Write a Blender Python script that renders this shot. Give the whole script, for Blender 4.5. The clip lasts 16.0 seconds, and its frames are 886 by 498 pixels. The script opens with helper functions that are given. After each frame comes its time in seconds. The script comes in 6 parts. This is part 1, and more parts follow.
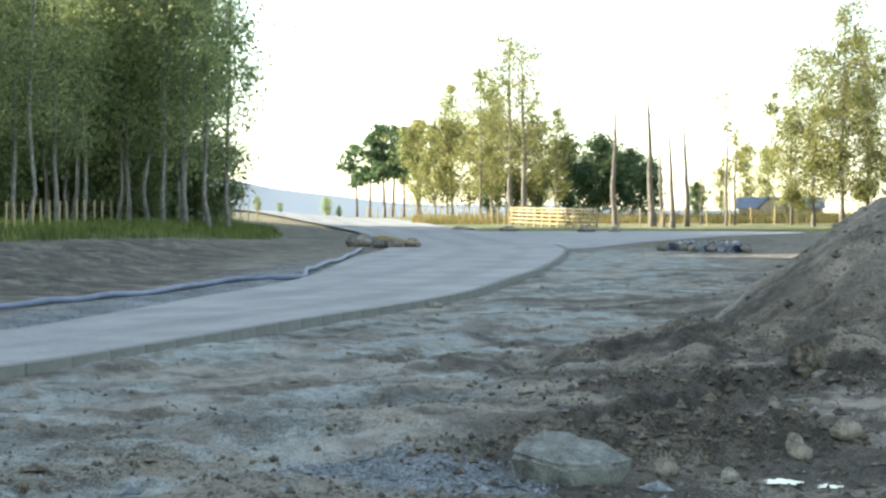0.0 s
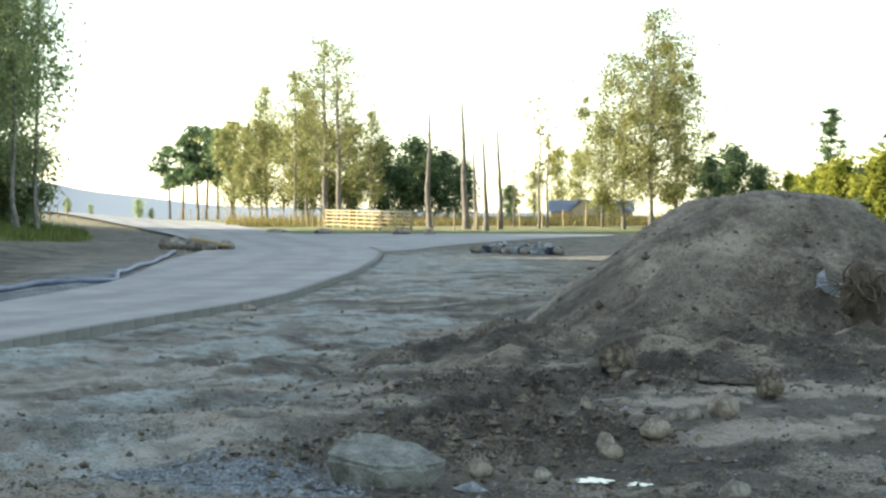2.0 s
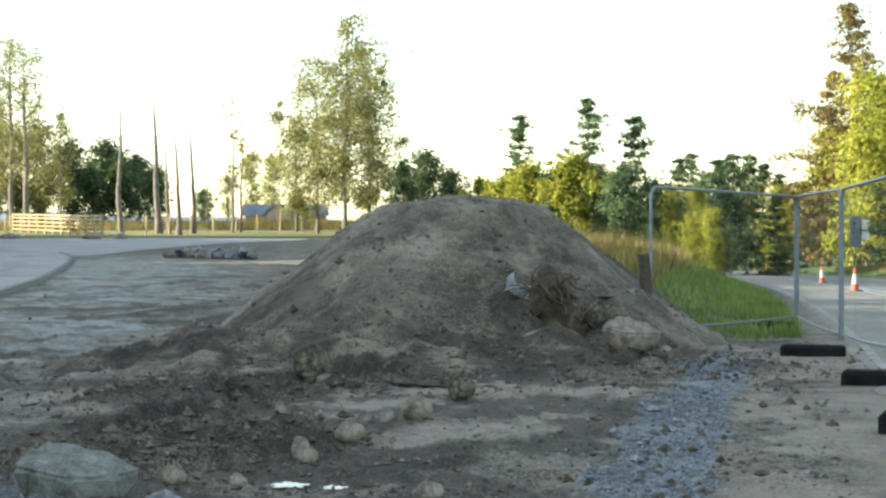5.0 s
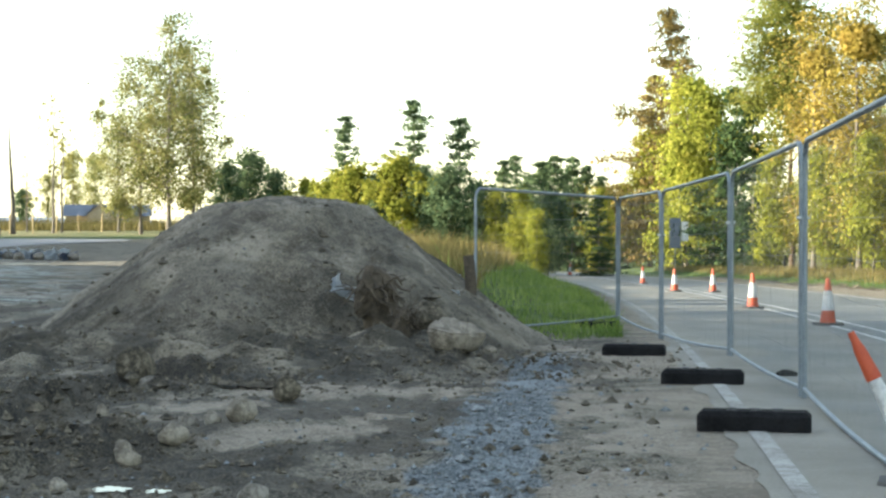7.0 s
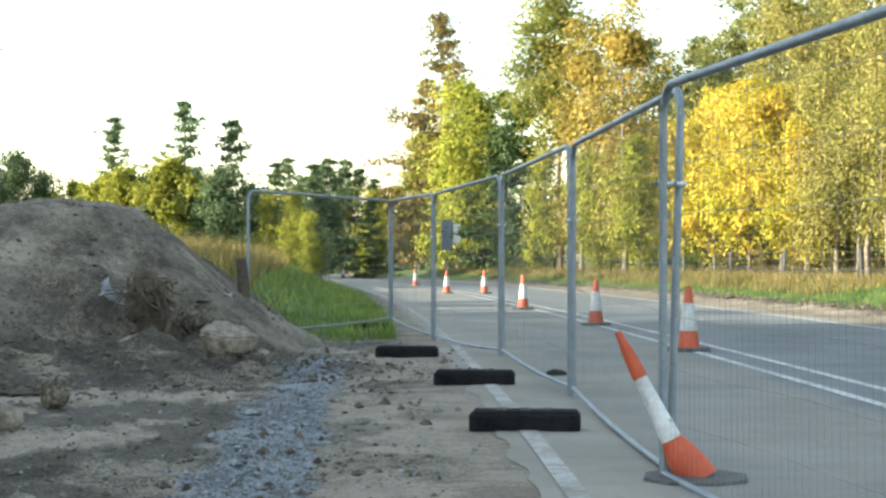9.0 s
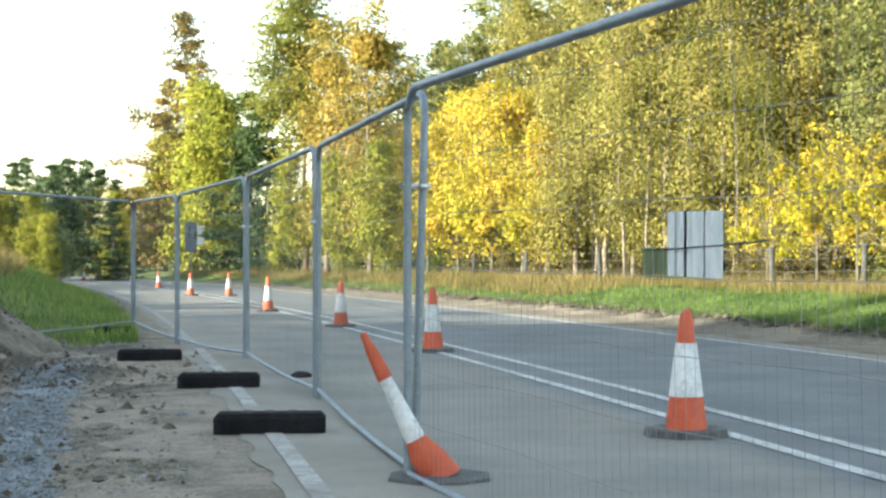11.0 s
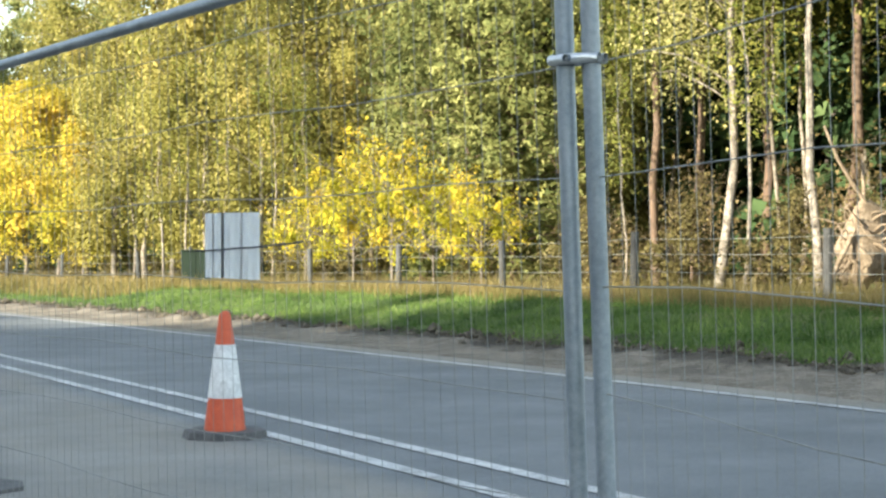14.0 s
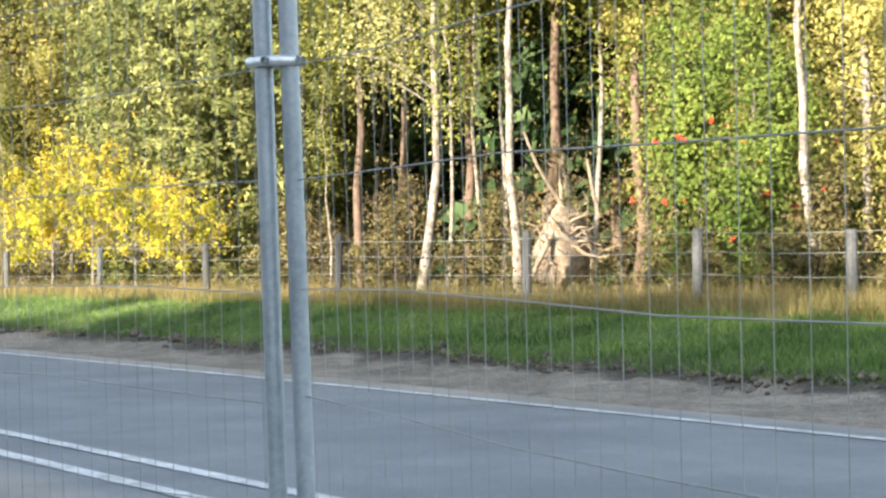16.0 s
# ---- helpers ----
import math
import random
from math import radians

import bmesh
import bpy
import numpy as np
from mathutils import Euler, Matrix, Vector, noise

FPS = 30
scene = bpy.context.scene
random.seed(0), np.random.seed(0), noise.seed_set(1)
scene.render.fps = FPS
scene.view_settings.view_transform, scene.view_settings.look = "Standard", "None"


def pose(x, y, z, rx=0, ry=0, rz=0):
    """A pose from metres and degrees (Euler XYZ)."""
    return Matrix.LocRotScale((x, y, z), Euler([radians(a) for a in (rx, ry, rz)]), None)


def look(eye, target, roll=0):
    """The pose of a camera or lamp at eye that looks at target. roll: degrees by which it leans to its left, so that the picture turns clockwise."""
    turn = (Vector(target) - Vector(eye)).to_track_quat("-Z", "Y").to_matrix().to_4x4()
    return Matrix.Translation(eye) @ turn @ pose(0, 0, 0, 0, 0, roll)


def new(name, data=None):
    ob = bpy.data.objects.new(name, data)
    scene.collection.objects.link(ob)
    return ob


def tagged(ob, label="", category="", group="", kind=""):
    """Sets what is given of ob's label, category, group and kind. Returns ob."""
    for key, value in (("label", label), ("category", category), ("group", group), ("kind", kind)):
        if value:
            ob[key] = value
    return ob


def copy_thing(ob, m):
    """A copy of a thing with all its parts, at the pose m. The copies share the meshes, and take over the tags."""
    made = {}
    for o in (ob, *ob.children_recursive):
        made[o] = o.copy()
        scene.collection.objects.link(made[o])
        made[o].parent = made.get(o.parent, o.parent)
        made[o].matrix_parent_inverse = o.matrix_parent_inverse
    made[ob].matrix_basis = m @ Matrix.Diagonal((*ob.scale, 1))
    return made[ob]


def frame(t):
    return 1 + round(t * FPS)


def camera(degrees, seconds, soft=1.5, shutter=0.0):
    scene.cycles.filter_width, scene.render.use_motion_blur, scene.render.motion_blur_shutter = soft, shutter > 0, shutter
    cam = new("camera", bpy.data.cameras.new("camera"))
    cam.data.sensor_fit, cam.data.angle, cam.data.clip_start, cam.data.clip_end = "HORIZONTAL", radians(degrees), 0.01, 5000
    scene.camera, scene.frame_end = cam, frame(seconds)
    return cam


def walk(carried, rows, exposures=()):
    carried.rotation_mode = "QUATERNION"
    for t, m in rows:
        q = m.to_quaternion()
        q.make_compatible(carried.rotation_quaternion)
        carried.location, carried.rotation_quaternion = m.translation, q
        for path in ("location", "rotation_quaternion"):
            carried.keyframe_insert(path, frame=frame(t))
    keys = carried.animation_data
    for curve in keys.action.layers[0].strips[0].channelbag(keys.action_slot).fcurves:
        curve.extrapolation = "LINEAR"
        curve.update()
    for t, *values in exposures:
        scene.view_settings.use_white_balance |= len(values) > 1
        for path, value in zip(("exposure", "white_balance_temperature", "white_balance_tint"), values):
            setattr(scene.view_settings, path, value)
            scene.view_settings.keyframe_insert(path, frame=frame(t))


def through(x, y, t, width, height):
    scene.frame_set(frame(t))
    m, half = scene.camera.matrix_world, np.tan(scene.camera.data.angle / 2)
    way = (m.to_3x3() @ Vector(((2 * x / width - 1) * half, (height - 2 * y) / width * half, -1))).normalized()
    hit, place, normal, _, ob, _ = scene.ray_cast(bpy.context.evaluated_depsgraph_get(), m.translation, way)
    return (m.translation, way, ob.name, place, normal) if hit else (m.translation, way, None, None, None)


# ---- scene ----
cam = camera(28.83, 16.0, soft=2.5)
EYE = (0.0, 0.0, 1.25)
# seconds, turn to the right of north, tilt, lean (degrees)
TURNS = [
    (0, -35.00, -0.98, -0.05),
    (0.5, -33.41, -0.95, 0.01),
    (1, -31.55, -0.94, -0.01),
    (1.5, -30.30, -0.92, -0.02),
    (2, -28.85, -0.90, -0.00),
    (2.5, -27.25, -0.88, -0.04),
    (3, -25.40, -0.85, 0.00),
    (3.5, -23.72, -0.85, 0.02),
    (4, -22.30, -0.83, 0.01),
    (4.2, -21.58, -0.82, 0.00),
    (6.3, -14.80, -0.72, -0.01),
    (6.5, -14.31, -0.73, 0.02),
    (7, -12.92, -0.73, 0.05),
    (7.5, -10.78, -0.72, 0.03),
    (8, -8.92, -0.69, 0.02),
    (8.2, -8.28, -0.68, 0.00),
    (10.3, -0.14, -0.62, 0.00),
    (10.5, 0.66, -0.62, 0.02),
    (11, 3.07, -0.59, 0.02),
    (11.5, 5.61, -0.62, -0.00),
    (12, 7.64, -0.62, -0.02),
    (12.5, 10.17, -0.60, -0.00),
    (13, 12.90, -0.57, -0.01),
    (13.5, 15.45, -0.56, 0.01),
    (14, 18.28, -0.53, 0.02),
    (14.5, 20.58, -0.50, -0.00),
    (15, 23.16, -0.44, -0.02),
    (15.5, 25.24, -0.44, -0.02),
    (16, 28.04, -0.44, -0.02),
]
def eye(t, a):
    """The eye drifts a little to its right towards the end of the turn."""
    d = 0.0077 * max(0.0, t - 13.0)
    return EYE[0] + d * math.cos(radians(a)), EYE[1] - d * math.sin(radians(a)), EYE[2]


walk(cam, [(t, Matrix.Translation(eye(t, a)) @ Matrix.Rotation(radians(-a), 4, "Z") @ Matrix.Rotation(radians(90 + b), 4, "X")
            @ Matrix.Rotation(radians(c), 4, "Z")) for t, a, b, c in TURNS],
     exposures=[(0.0, 2.03, 6700, 3), (1.0, 1.93, 6800, 3), (4.0, 1.85, 6950, 3), (8.0, 1.93, 6950, 3), (11.0, 2.0, 6900, 3), (11.5, 1.78, 6900, 4), (11.9, 1.5, 6900, 4), (12.3, 1.22, 6950, 4), (12.7, 1.18, 7000, 4), (13.1, 1.5, 7000, 5), (13.5, 1.85, 6900, 5), (14.5, 2.0, 6800, 7), (15.5, 2.1, 6700, 9), (16.0, 2.25, 6700, 11)])

# ---- world and sun ----
SUN_AZ, SUN_EL = -110.0, 16.5   # degrees to the right of north; above the horizon
world = bpy.data.worlds.new("sky")
scene.world = world
world.use_nodes = True
wn, wl = world.node_tree.nodes, world.node_tree.links
sky = wn.new("ShaderNodeTexSky")
sky.sky_type, sky.sun_disc = "NISHITA", False
sky.sun_elevation, sky.sun_rotation = radians(SUN_EL), radians(SUN_AZ)
sky.air_density, sky.dust_density, sky.ozone_density = 1.0, 0.5, 1.0
wn["Background"].inputs["Strength"].default_value = 0.15
haze = wn.new("ShaderNodeHueSaturation")      # thin high cloud takes some of the colour
haze.inputs["Saturation"].default_value = 0.72
wl.new(sky.outputs[0], haze.inputs["Color"])
wl.new(haze.outputs[0], wn["Background"].inputs["Color"])
sun = bpy.data.lights.new("sun", "SUN")
sun.energy, sun.angle, sun.color = 5.0, radians(0.6), (1.0, 0.92, 0.78)
az, el = radians(SUN_AZ), radians(SUN_EL)
SUN_DIR = Vector((math.sin(az) * math.cos(el), math.cos(az) * math.cos(el), math.sin(el)))
new("sun", sun).matrix_world = look(SUN_DIR * 50, (0, 0, 0))

# ---- small tools ----


def sstep(a, b, x):
    t = np.clip((np.asarray(x, float) - a) / (b - a), 0, 1)
    return t * t * (3 - 2 * t)


def _hash(i, j, s):
    h = np.sin(i * 127.1 + j * 311.7 + s * 74.7) * 43758.5453
    return h - np.floor(h)


def vnoise(x, y, s=0):
    x, y = np.asarray(x, float), np.asarray(y, float)
    i, j = np.floor(x), np.floor(y)
    u, v = x - i, y - j
    u, v = u * u * (3 - 2 * u), v * v * (3 - 2 * v)
    a, b = _hash(i, j, s), _hash(i + 1, j, s)
    c, d = _hash(i, j + 1, s), _hash(i + 1, j + 1, s)
    return (a * (1 - u) + b * u) * (1 - v) + (c * (1 - u) + d * u) * v - 0.5


def fbm(x, y, octaves=4, s=0):
    out = 0
    for k in range(octaves):
        out = out + vnoise(x * 2 ** k, y * 2 ** k, s + k * 13) * 0.5 ** k
    return out


def grainy(x, y, octaves=4, s=0):
    """Like fbm, each octave turned against the last, so that no grid shows."""
    out = 0
    for k in range(octaves):
        c, d = math.cos(0.7 + 1.3 * k), math.sin(0.7 + 1.3 * k)
        out = out + vnoise((x * c - y * d) * 2.03 ** k, (x * d + y * c) * 2.03 ** k, s + k * 13) * 0.55 ** k
    return out


def along(points, x, y):
    """Distance from a polyline (right of it positive) and the length along it, for arrays x, y."""
    x, y = np.asarray(x, float), np.asarray(y, float)
    best, side, run, total = np.full(x.shape, 1e9), np.zeros(x.shape), np.zeros(x.shape), 0.0
    for (ax, ay), (bx, by) in zip(points[:-1], points[1:]):
        dx, dy = bx - ax, by - ay
        n = math.hypot(dx, dy)
        k = np.clip(((x - ax) * dx + (y - ay) * dy) / n ** 2, 0, 1)
        d = np.hypot(x - ax - k * dx, y - ay - k * dy)
        s = np.sign((x - ax) * dy - (y - ay) * dx)
        near = d < best
        best, side, run = np.where(near, d, best), np.where(near, s, side), np.where(near, total + k * n, run)
        total += n
    return best * np.where(side == 0, 1, side), run


def smooth(points, n=8):
    """A Catmull-Rom curve through the points."""
    p = [Vector(a) for a in points]
    p = [2 * p[0] - p[1], *p, 2 * p[-1] - p[-2]]
    out = []
    for i in range(1, len(p) - 2):
        a, b, c, d = p[i - 1:i + 3]
        for k in range(n):
            t = k / n
            out.append(0.5 * (2 * b + (c - a) * t + (2 * a - 5 * b + 4 * c - d) * t * t + (3 * b - a - 3 * c + d) * t ** 3))
    return [*out, p[-2]]


def centre(y):
    """The middle line of the public road: x at y."""
    return 3.75 - 0.108 * y - 0.00068 * y * y


# the kerbed edge and the other edge of the new site road
KERB = [(-10.6, -2), (-12.3, 6.0), (-13.73, 11.75), (-14.43, 14.0), (-16.33, 19.24), (-18.99, 26.86), (-22.7, 35.2), (-25.6, 41.5), (-31.08, 51.84), (-36, 59.4), (-44.5, 69), (-54, 80.5), (-61.5, 88.5), (-84.5, 114), (-101.5, 128), (-150, 170)]
LEFT = [(-12.5, -2), (-15.6, 8.0), (-18.43, 15.78), (-20.51, 19.91), (-24.28, 26.8), (-27.3, 33.0), (-34.2, 43.7), (-43.0, 57.5), (-64.8, 81.5), (-88.3, 102), (-135, 140), (-160, 160)]
KERB_S = [tuple(p) for p in smooth(KERB, 6)]
LEFT_S = [tuple(p) for p in smooth(LEFT, 6)]


def level(x, y):
    """The smooth height of the ground."""
    x, y = np.asarray(x, float), np.asarray(y, float)
    r = np.hypot(x, y)
    u = x - centre(np.clip(y, -60, 140))
    yy = np.clip(y, -80, 160)
    right = 0.2 - 0.019 * yy
    left = -0.35 * sstep(9, 15, r) + 0.0147 * np.clip(r - 37, 0, 112)
    turn = np.degrees(np.arctan2(x, np.maximum(y, 1e-3)))
    left = left + 0.75 * sstep(80, 150, r) * sstep(-37.0, -42.0, turn)
    w = sstep(-3.5, -13, u)
    z = right * (1 - w) + left * w
    z = z + 0.45 * sstep(5.3, 9.0, u) + 0.5 * sstep(11, 30, u)                       # verge across the road
    z = z + 0.9 * sstep(-3.6, -7.0, u) * sstep(23.5, 30, y) * sstep(-16, -10, u) * sstep(130, 60, y)     # grass bank
    d, _ = along(LEFT, x, y)
    z = z + 0.72 * sstep(-2.5, -11, d) * sstep(-30, -36, turn) * sstep(8, 20, r)       # bank behind the site road
    return z


# ---- materials ----
def material(name, colours, scale=4.0, rough=0.85, bump=0.3, detail=40.0, metal=0.0, spots=None, attr=None, object_random=0.0, coords="Object", grain=0.25, spread=0.11):
    """A surface of two or three colours mixed by noise at two scales, with bump. attr: [(attribute, colour pair)] laid over it where a mesh says so."""
    m = bpy.data.materials.new(name)
    m.use_nodes = True
    n, l = m.node_tree.nodes, m.node_tree.links
    bsdf = n["Principled BSDF"]
    tc = n.new("ShaderNodeTexCoord")
    big, fine = n.new("ShaderNodeTexNoise"), n.new("ShaderNodeTexNoise")
    big.inputs["Scale"].default_value, big.inputs["Detail"].default_value, big.inputs["Roughness"].default_value = scale, 6, 0.65
    fine.inputs["Scale"].default_value, fine.inputs["Detail"].default_value, fine.inputs["Roughness"].default_value = detail, 5, 0.7
    tiny = n.new("ShaderNodeTexNoise")
    tiny.inputs["Scale"].default_value, tiny.inputs["Detail"].default_value, tiny.inputs["Roughness"].default_value = detail * 6, 4, 0.7
    for k in (big, fine, tiny):
        l.new(tc.outputs[coords], k.inputs["Vector"])

    def pair(cols, lo=0.5 - spread, hi=0.5 + spread):
        ramp = n.new("ShaderNodeValToRGB")
        e = ramp.color_ramp.elements
        e[0].position, e[1].position = lo, hi
        e[0].color, e[1].color = (*cols[0], 1), (*cols[-1], 1)
        if len(cols) == 3:
            e.new(0.5 * (lo + hi)).color = (*cols[1], 1)
        add = n.new("ShaderNodeMath")
        add.operation = "MULTIPLY_ADD"
        add.inputs[1].default_value = 0.45
        sub = n.new("ShaderNodeMath")
        sub.operation = "MULTIPLY_ADD"
        sub.inputs[1].default_value, sub.inputs[2].default_value = 0.55, 0.0
        third = n.new("ShaderNodeMath")
        third.operation = "MULTIPLY_ADD"
        third.inputs[1].default_value, third.inputs[2].default_value = grain, -0.5 * grain
        l.new(tiny.outputs["Fac"], third.inputs[0])
        l.new(third.outputs[0], sub.inputs[2])
        l.new(big.outputs["Fac"], sub.inputs[0])
        l.new(fine.outputs["Fac"], add.inputs[0])
        l.new(sub.outputs[0], add.inputs[2])
        l.new(add.outputs[0], ramp.inputs["Fac"])
        return ramp.outputs["Color"]

    colour = pair(colours)
    for name_, cols in attr or ():
        a = n.new("ShaderNodeAttribute")
        a.attribute_name = name_
        mix = n.new("ShaderNodeMix")
        mix.data_type = "RGBA"
        l.new(a.outputs["Fac"], mix.inputs["Factor"])
        l.new(colour, mix.inputs["A"])
        l.new(pair(cols), mix.inputs["B"])
        colour = mix.outputs["Result"]
    if object_random:
        info, hsv, mr = n.new("ShaderNodeObjectInfo"), n.new("ShaderNodeHueSaturation"), n.new("ShaderNodeMapRange")
        mr.inputs["To Min"].default_value, mr.inputs["To Max"].default_value = 1 - object_random, 1 + object_random
        l.new(info.outputs["Random"], mr.inputs["Value"])
        l.new(mr.outputs["Result"], hsv.inputs["Value"])
        l.new(colour, hsv.inputs["Color"])
        colour = hsv.outputs["Color"]
    l.new(colour, bsdf.inputs["Base Color"])
    bsdf.inputs["Roughness"].default_value, bsdf.inputs["Metallic"].default_value = rough, metal
    if bump:
        mixh = n.new("ShaderNodeMath")
        mixh.operation = "MULTIPLY_ADD"
        mixh.inputs[1].default_value = 0.4
        l.new(tiny.outputs["Fac"], mixh.inputs[0])
        l.new(fine.outputs["Fac"], mixh.inputs[2])
        b = n.new("ShaderNodeBump")
        b.inputs["Strength"].default_value, b.inputs["Distance"].default_value = bump, 0.03
        l.new(mixh.outputs[0], b.inputs["Height"])
        l.new(b.outputs["Normal"], bsdf.inputs["Normal"])
    return m


def foliage(name, dark, mid, light, through=0.35, shift=0.02):
    """Leaves: colour differs from leaf to leaf and tree to tree, and light passes through."""
    m = bpy.data.materials.new(name)
    m.use_nodes = True
    n, l = m.node_tree.nodes, m.node_tree.links
    n.remove(n["Principled BSDF"])
    geo, ramp, info, hsv, mr = (n.new("ShaderNode" + k) for k in ("NewGeometry", "ValToRGB", "ObjectInfo", "HueSaturation", "MapRange"))
    e = ramp.color_ramp.elements
    near = lambda c, k: tuple(a + (b - a) * k for a, b in zip(mid, c))
    e[0].color, e[1].color = (*near(dark, 0.8), 1), (*near(light, 0.75), 1)
    e.new(0.5).color = (*mid, 1)
    l.new(geo.outputs["Random Per Island"], ramp.inputs["Fac"])
    mr.inputs["To Min"].default_value, mr.inputs["To Max"].default_value = 0.8, 1.15
    l.new(info.outputs["Random"], mr.inputs["Value"])
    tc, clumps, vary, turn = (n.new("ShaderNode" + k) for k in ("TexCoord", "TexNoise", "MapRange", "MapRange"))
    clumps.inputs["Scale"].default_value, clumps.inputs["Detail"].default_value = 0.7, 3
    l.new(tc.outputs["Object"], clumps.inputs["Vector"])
    for node, lo, hi in ((vary, 0.52, 1.46), (turn, 0.5 + shift, 0.5 - shift)):     # clump to clump: value, imitating dark gaps and sunlit clumps, and a little hue
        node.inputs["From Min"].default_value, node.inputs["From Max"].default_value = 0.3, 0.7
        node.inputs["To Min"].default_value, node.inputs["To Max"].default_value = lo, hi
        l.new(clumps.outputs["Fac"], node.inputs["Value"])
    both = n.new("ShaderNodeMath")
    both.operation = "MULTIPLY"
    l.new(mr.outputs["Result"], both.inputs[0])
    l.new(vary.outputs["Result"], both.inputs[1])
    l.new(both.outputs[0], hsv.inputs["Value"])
    l.new(turn.outputs["Result"], hsv.inputs["Hue"])
    l.new(ramp.outputs["Color"], hsv.inputs["Color"])
    d, t, mix = n.new("ShaderNodeBsdfDiffuse"), n.new("ShaderNodeBsdfTranslucent"), n.new("ShaderNodeMixShader")
    mix.inputs["Fac"].default_value = through
    l.new(hsv.outputs["Color"], d.inputs["Color"])
    l.new(hsv.outputs["Color"], t.inputs["Color"])
    l.new(d.outputs[0], mix.inputs[1])
    l.new(t.outputs[0], mix.inputs[2])
    l.new(mix.outputs[0], n["Material Output"].inputs["Surface"])
    return m


GROUND = material("earth", [(0.032, 0.027, 0.019), (0.108, 0.092, 0.067), (0.225, 0.197, 0.15)], 1.1, 0.95, 1.0, 9, grain=0.95, spread=0.085,
                  attr=[("silt", [(0.13, 0.142, 0.126), (0.33, 0.355, 0.335)]), ("pale", [(0.17, 0.141, 0.107), (0.315, 0.268, 0.213)]), ("dark", [(0.016, 0.013, 0.009), (0.072, 0.059, 0.041)]),
                        ("gravel", [(0.055, 0.064, 0.070), (0.23, 0.258, 0.275)]), ("grass", [(0.035, 0.065, 0.012), (0.10, 0.145, 0.03)]),
                        ("straw", [(0.18, 0.14, 0.06), (0.34, 0.28, 0.13)])])
MOUND = material("heaped_soil", [(0.055, 0.046, 0.033), (0.145, 0.123, 0.091), (0.25, 0.216, 0.166)], 1.1, 0.95, 1.0, 9, grain=0.95, spread=0.09,
                 attr=[("pale", [(0.17, 0.147, 0.115), (0.35, 0.31, 0.25)]), ("dark", [(0.020, 0.017, 0.012), (0.085, 0.073, 0.054)])])
ASPHALT = material("worn_asphalt", [(0.096, 0.108, 0.115), (0.136, 0.149, 0.156), (0.182, 0.194, 0.20)], 0.6, 0.75, 0.25, 60, grain=0.3, attr=[("dust", [(0.17, 0.155, 0.128), (0.29, 0.268, 0.228)])])
SITE_ROAD = material("crushed_stone_road", [(0.22, 0.21, 0.205), (0.28, 0.27, 0.265), (0.35, 0.335, 0.325)], 0.5, 0.9, 0.4, 14, grain=0.4, attr=[("dust", [(0.15, 0.145, 0.14), (0.25, 0.24, 0.23)])])
CONCRETE = material("concrete_kerb", [(0.16, 0.16, 0.14), (0.24, 0.24, 0.22)], 2.0, 0.9, 0.2, 30)
DUSTY_LINE = material("dusty_road_paint", [(0.18, 0.165, 0.14), (0.29, 0.28, 0.26), (0.42, 0.41, 0.39)], 2.5, 0.8, 0.1, 14, grain=0.6)
WHITE_LINE = material("worn_road_paint", [(0.19, 0.195, 0.195), (0.42, 0.43, 0.43), (0.60, 0.60, 0.59)], 2.5, 0.6, 0.1, 14, grain=0.6)
GALV = material("galvanised_steel", [(0.165, 0.20, 0.235), (0.265, 0.305, 0.345)], 5.0, 0.5, 0.05, 60, metal=0.5)
ZINC = material("bright_zinc", [(0.45, 0.48, 0.50), (0.62, 0.65, 0.67)], 8.0, 0.35, 0.1, 60, metal=0.6)
WIRE = material("dull_wire", [(0.17, 0.18, 0.17), (0.27, 0.28, 0.265)], 5.0, 0.6, 0.0, 60, metal=0.3)
RUBBER = material("black_rubber", [(0.006, 0.006, 0.007), (0.018, 0.018, 0.020)], 6.0, 0.95, 0.5, 50)
RUBBER.node_tree.nodes["Principled BSDF"].inputs["Specular IOR Level"].default_value = 0.15
ORANGE = material("orange_plastic", [(0.44, 0.064, 0.026), (0.57, 0.10, 0.038)], 5.0, 0.55, 0.05, 30, object_random=0.12)
REFLECTIVE = material("white_sleeve", [(0.40, 0.41, 0.42), (0.56, 0.57, 0.58), (0.68, 0.69, 0.70)], 5.0, 0.5, 0.05, 30, object_random=0.12, grain=0.5)
GREY_RUBBER = material("grey_rubber", [(0.05, 0.05, 0.052), (0.11, 0.11, 0.11)], 8.0, 0.85, 0.2, 40)
DRY_TWIG = material("dry_twigs", [(0.07, 0.052, 0.032), (0.15, 0.115, 0.072), (0.27, 0.215, 0.145)], 3.0, 0.9, 0.2, 20)
OLD_POST = material("old_grey_post", [(0.032, 0.033, 0.034), (0.085, 0.086, 0.084)], 4.0, 0.9, 0.4, 25, object_random=0.3)
BIRCH_BARK = material("birch_bark", [(0.045, 0.038, 0.03), (0.155, 0.13, 0.102), (0.37, 0.325, 0.265)], 3.0, 0.85, 0.4, 16, grain=0.5)
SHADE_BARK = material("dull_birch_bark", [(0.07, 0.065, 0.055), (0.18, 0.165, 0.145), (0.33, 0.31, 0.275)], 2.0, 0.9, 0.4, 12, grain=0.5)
GREY_BARK = material("grey_bark", [(0.10, 0.085, 0.07), (0.22, 0.19, 0.16)], 2.5, 0.9, 0.5, 16)
PINE_BARK = material("pine_bark", [(0.065, 0.044, 0.031), (0.165, 0.108, 0.073)], 2.5, 0.9, 0.5, 14)
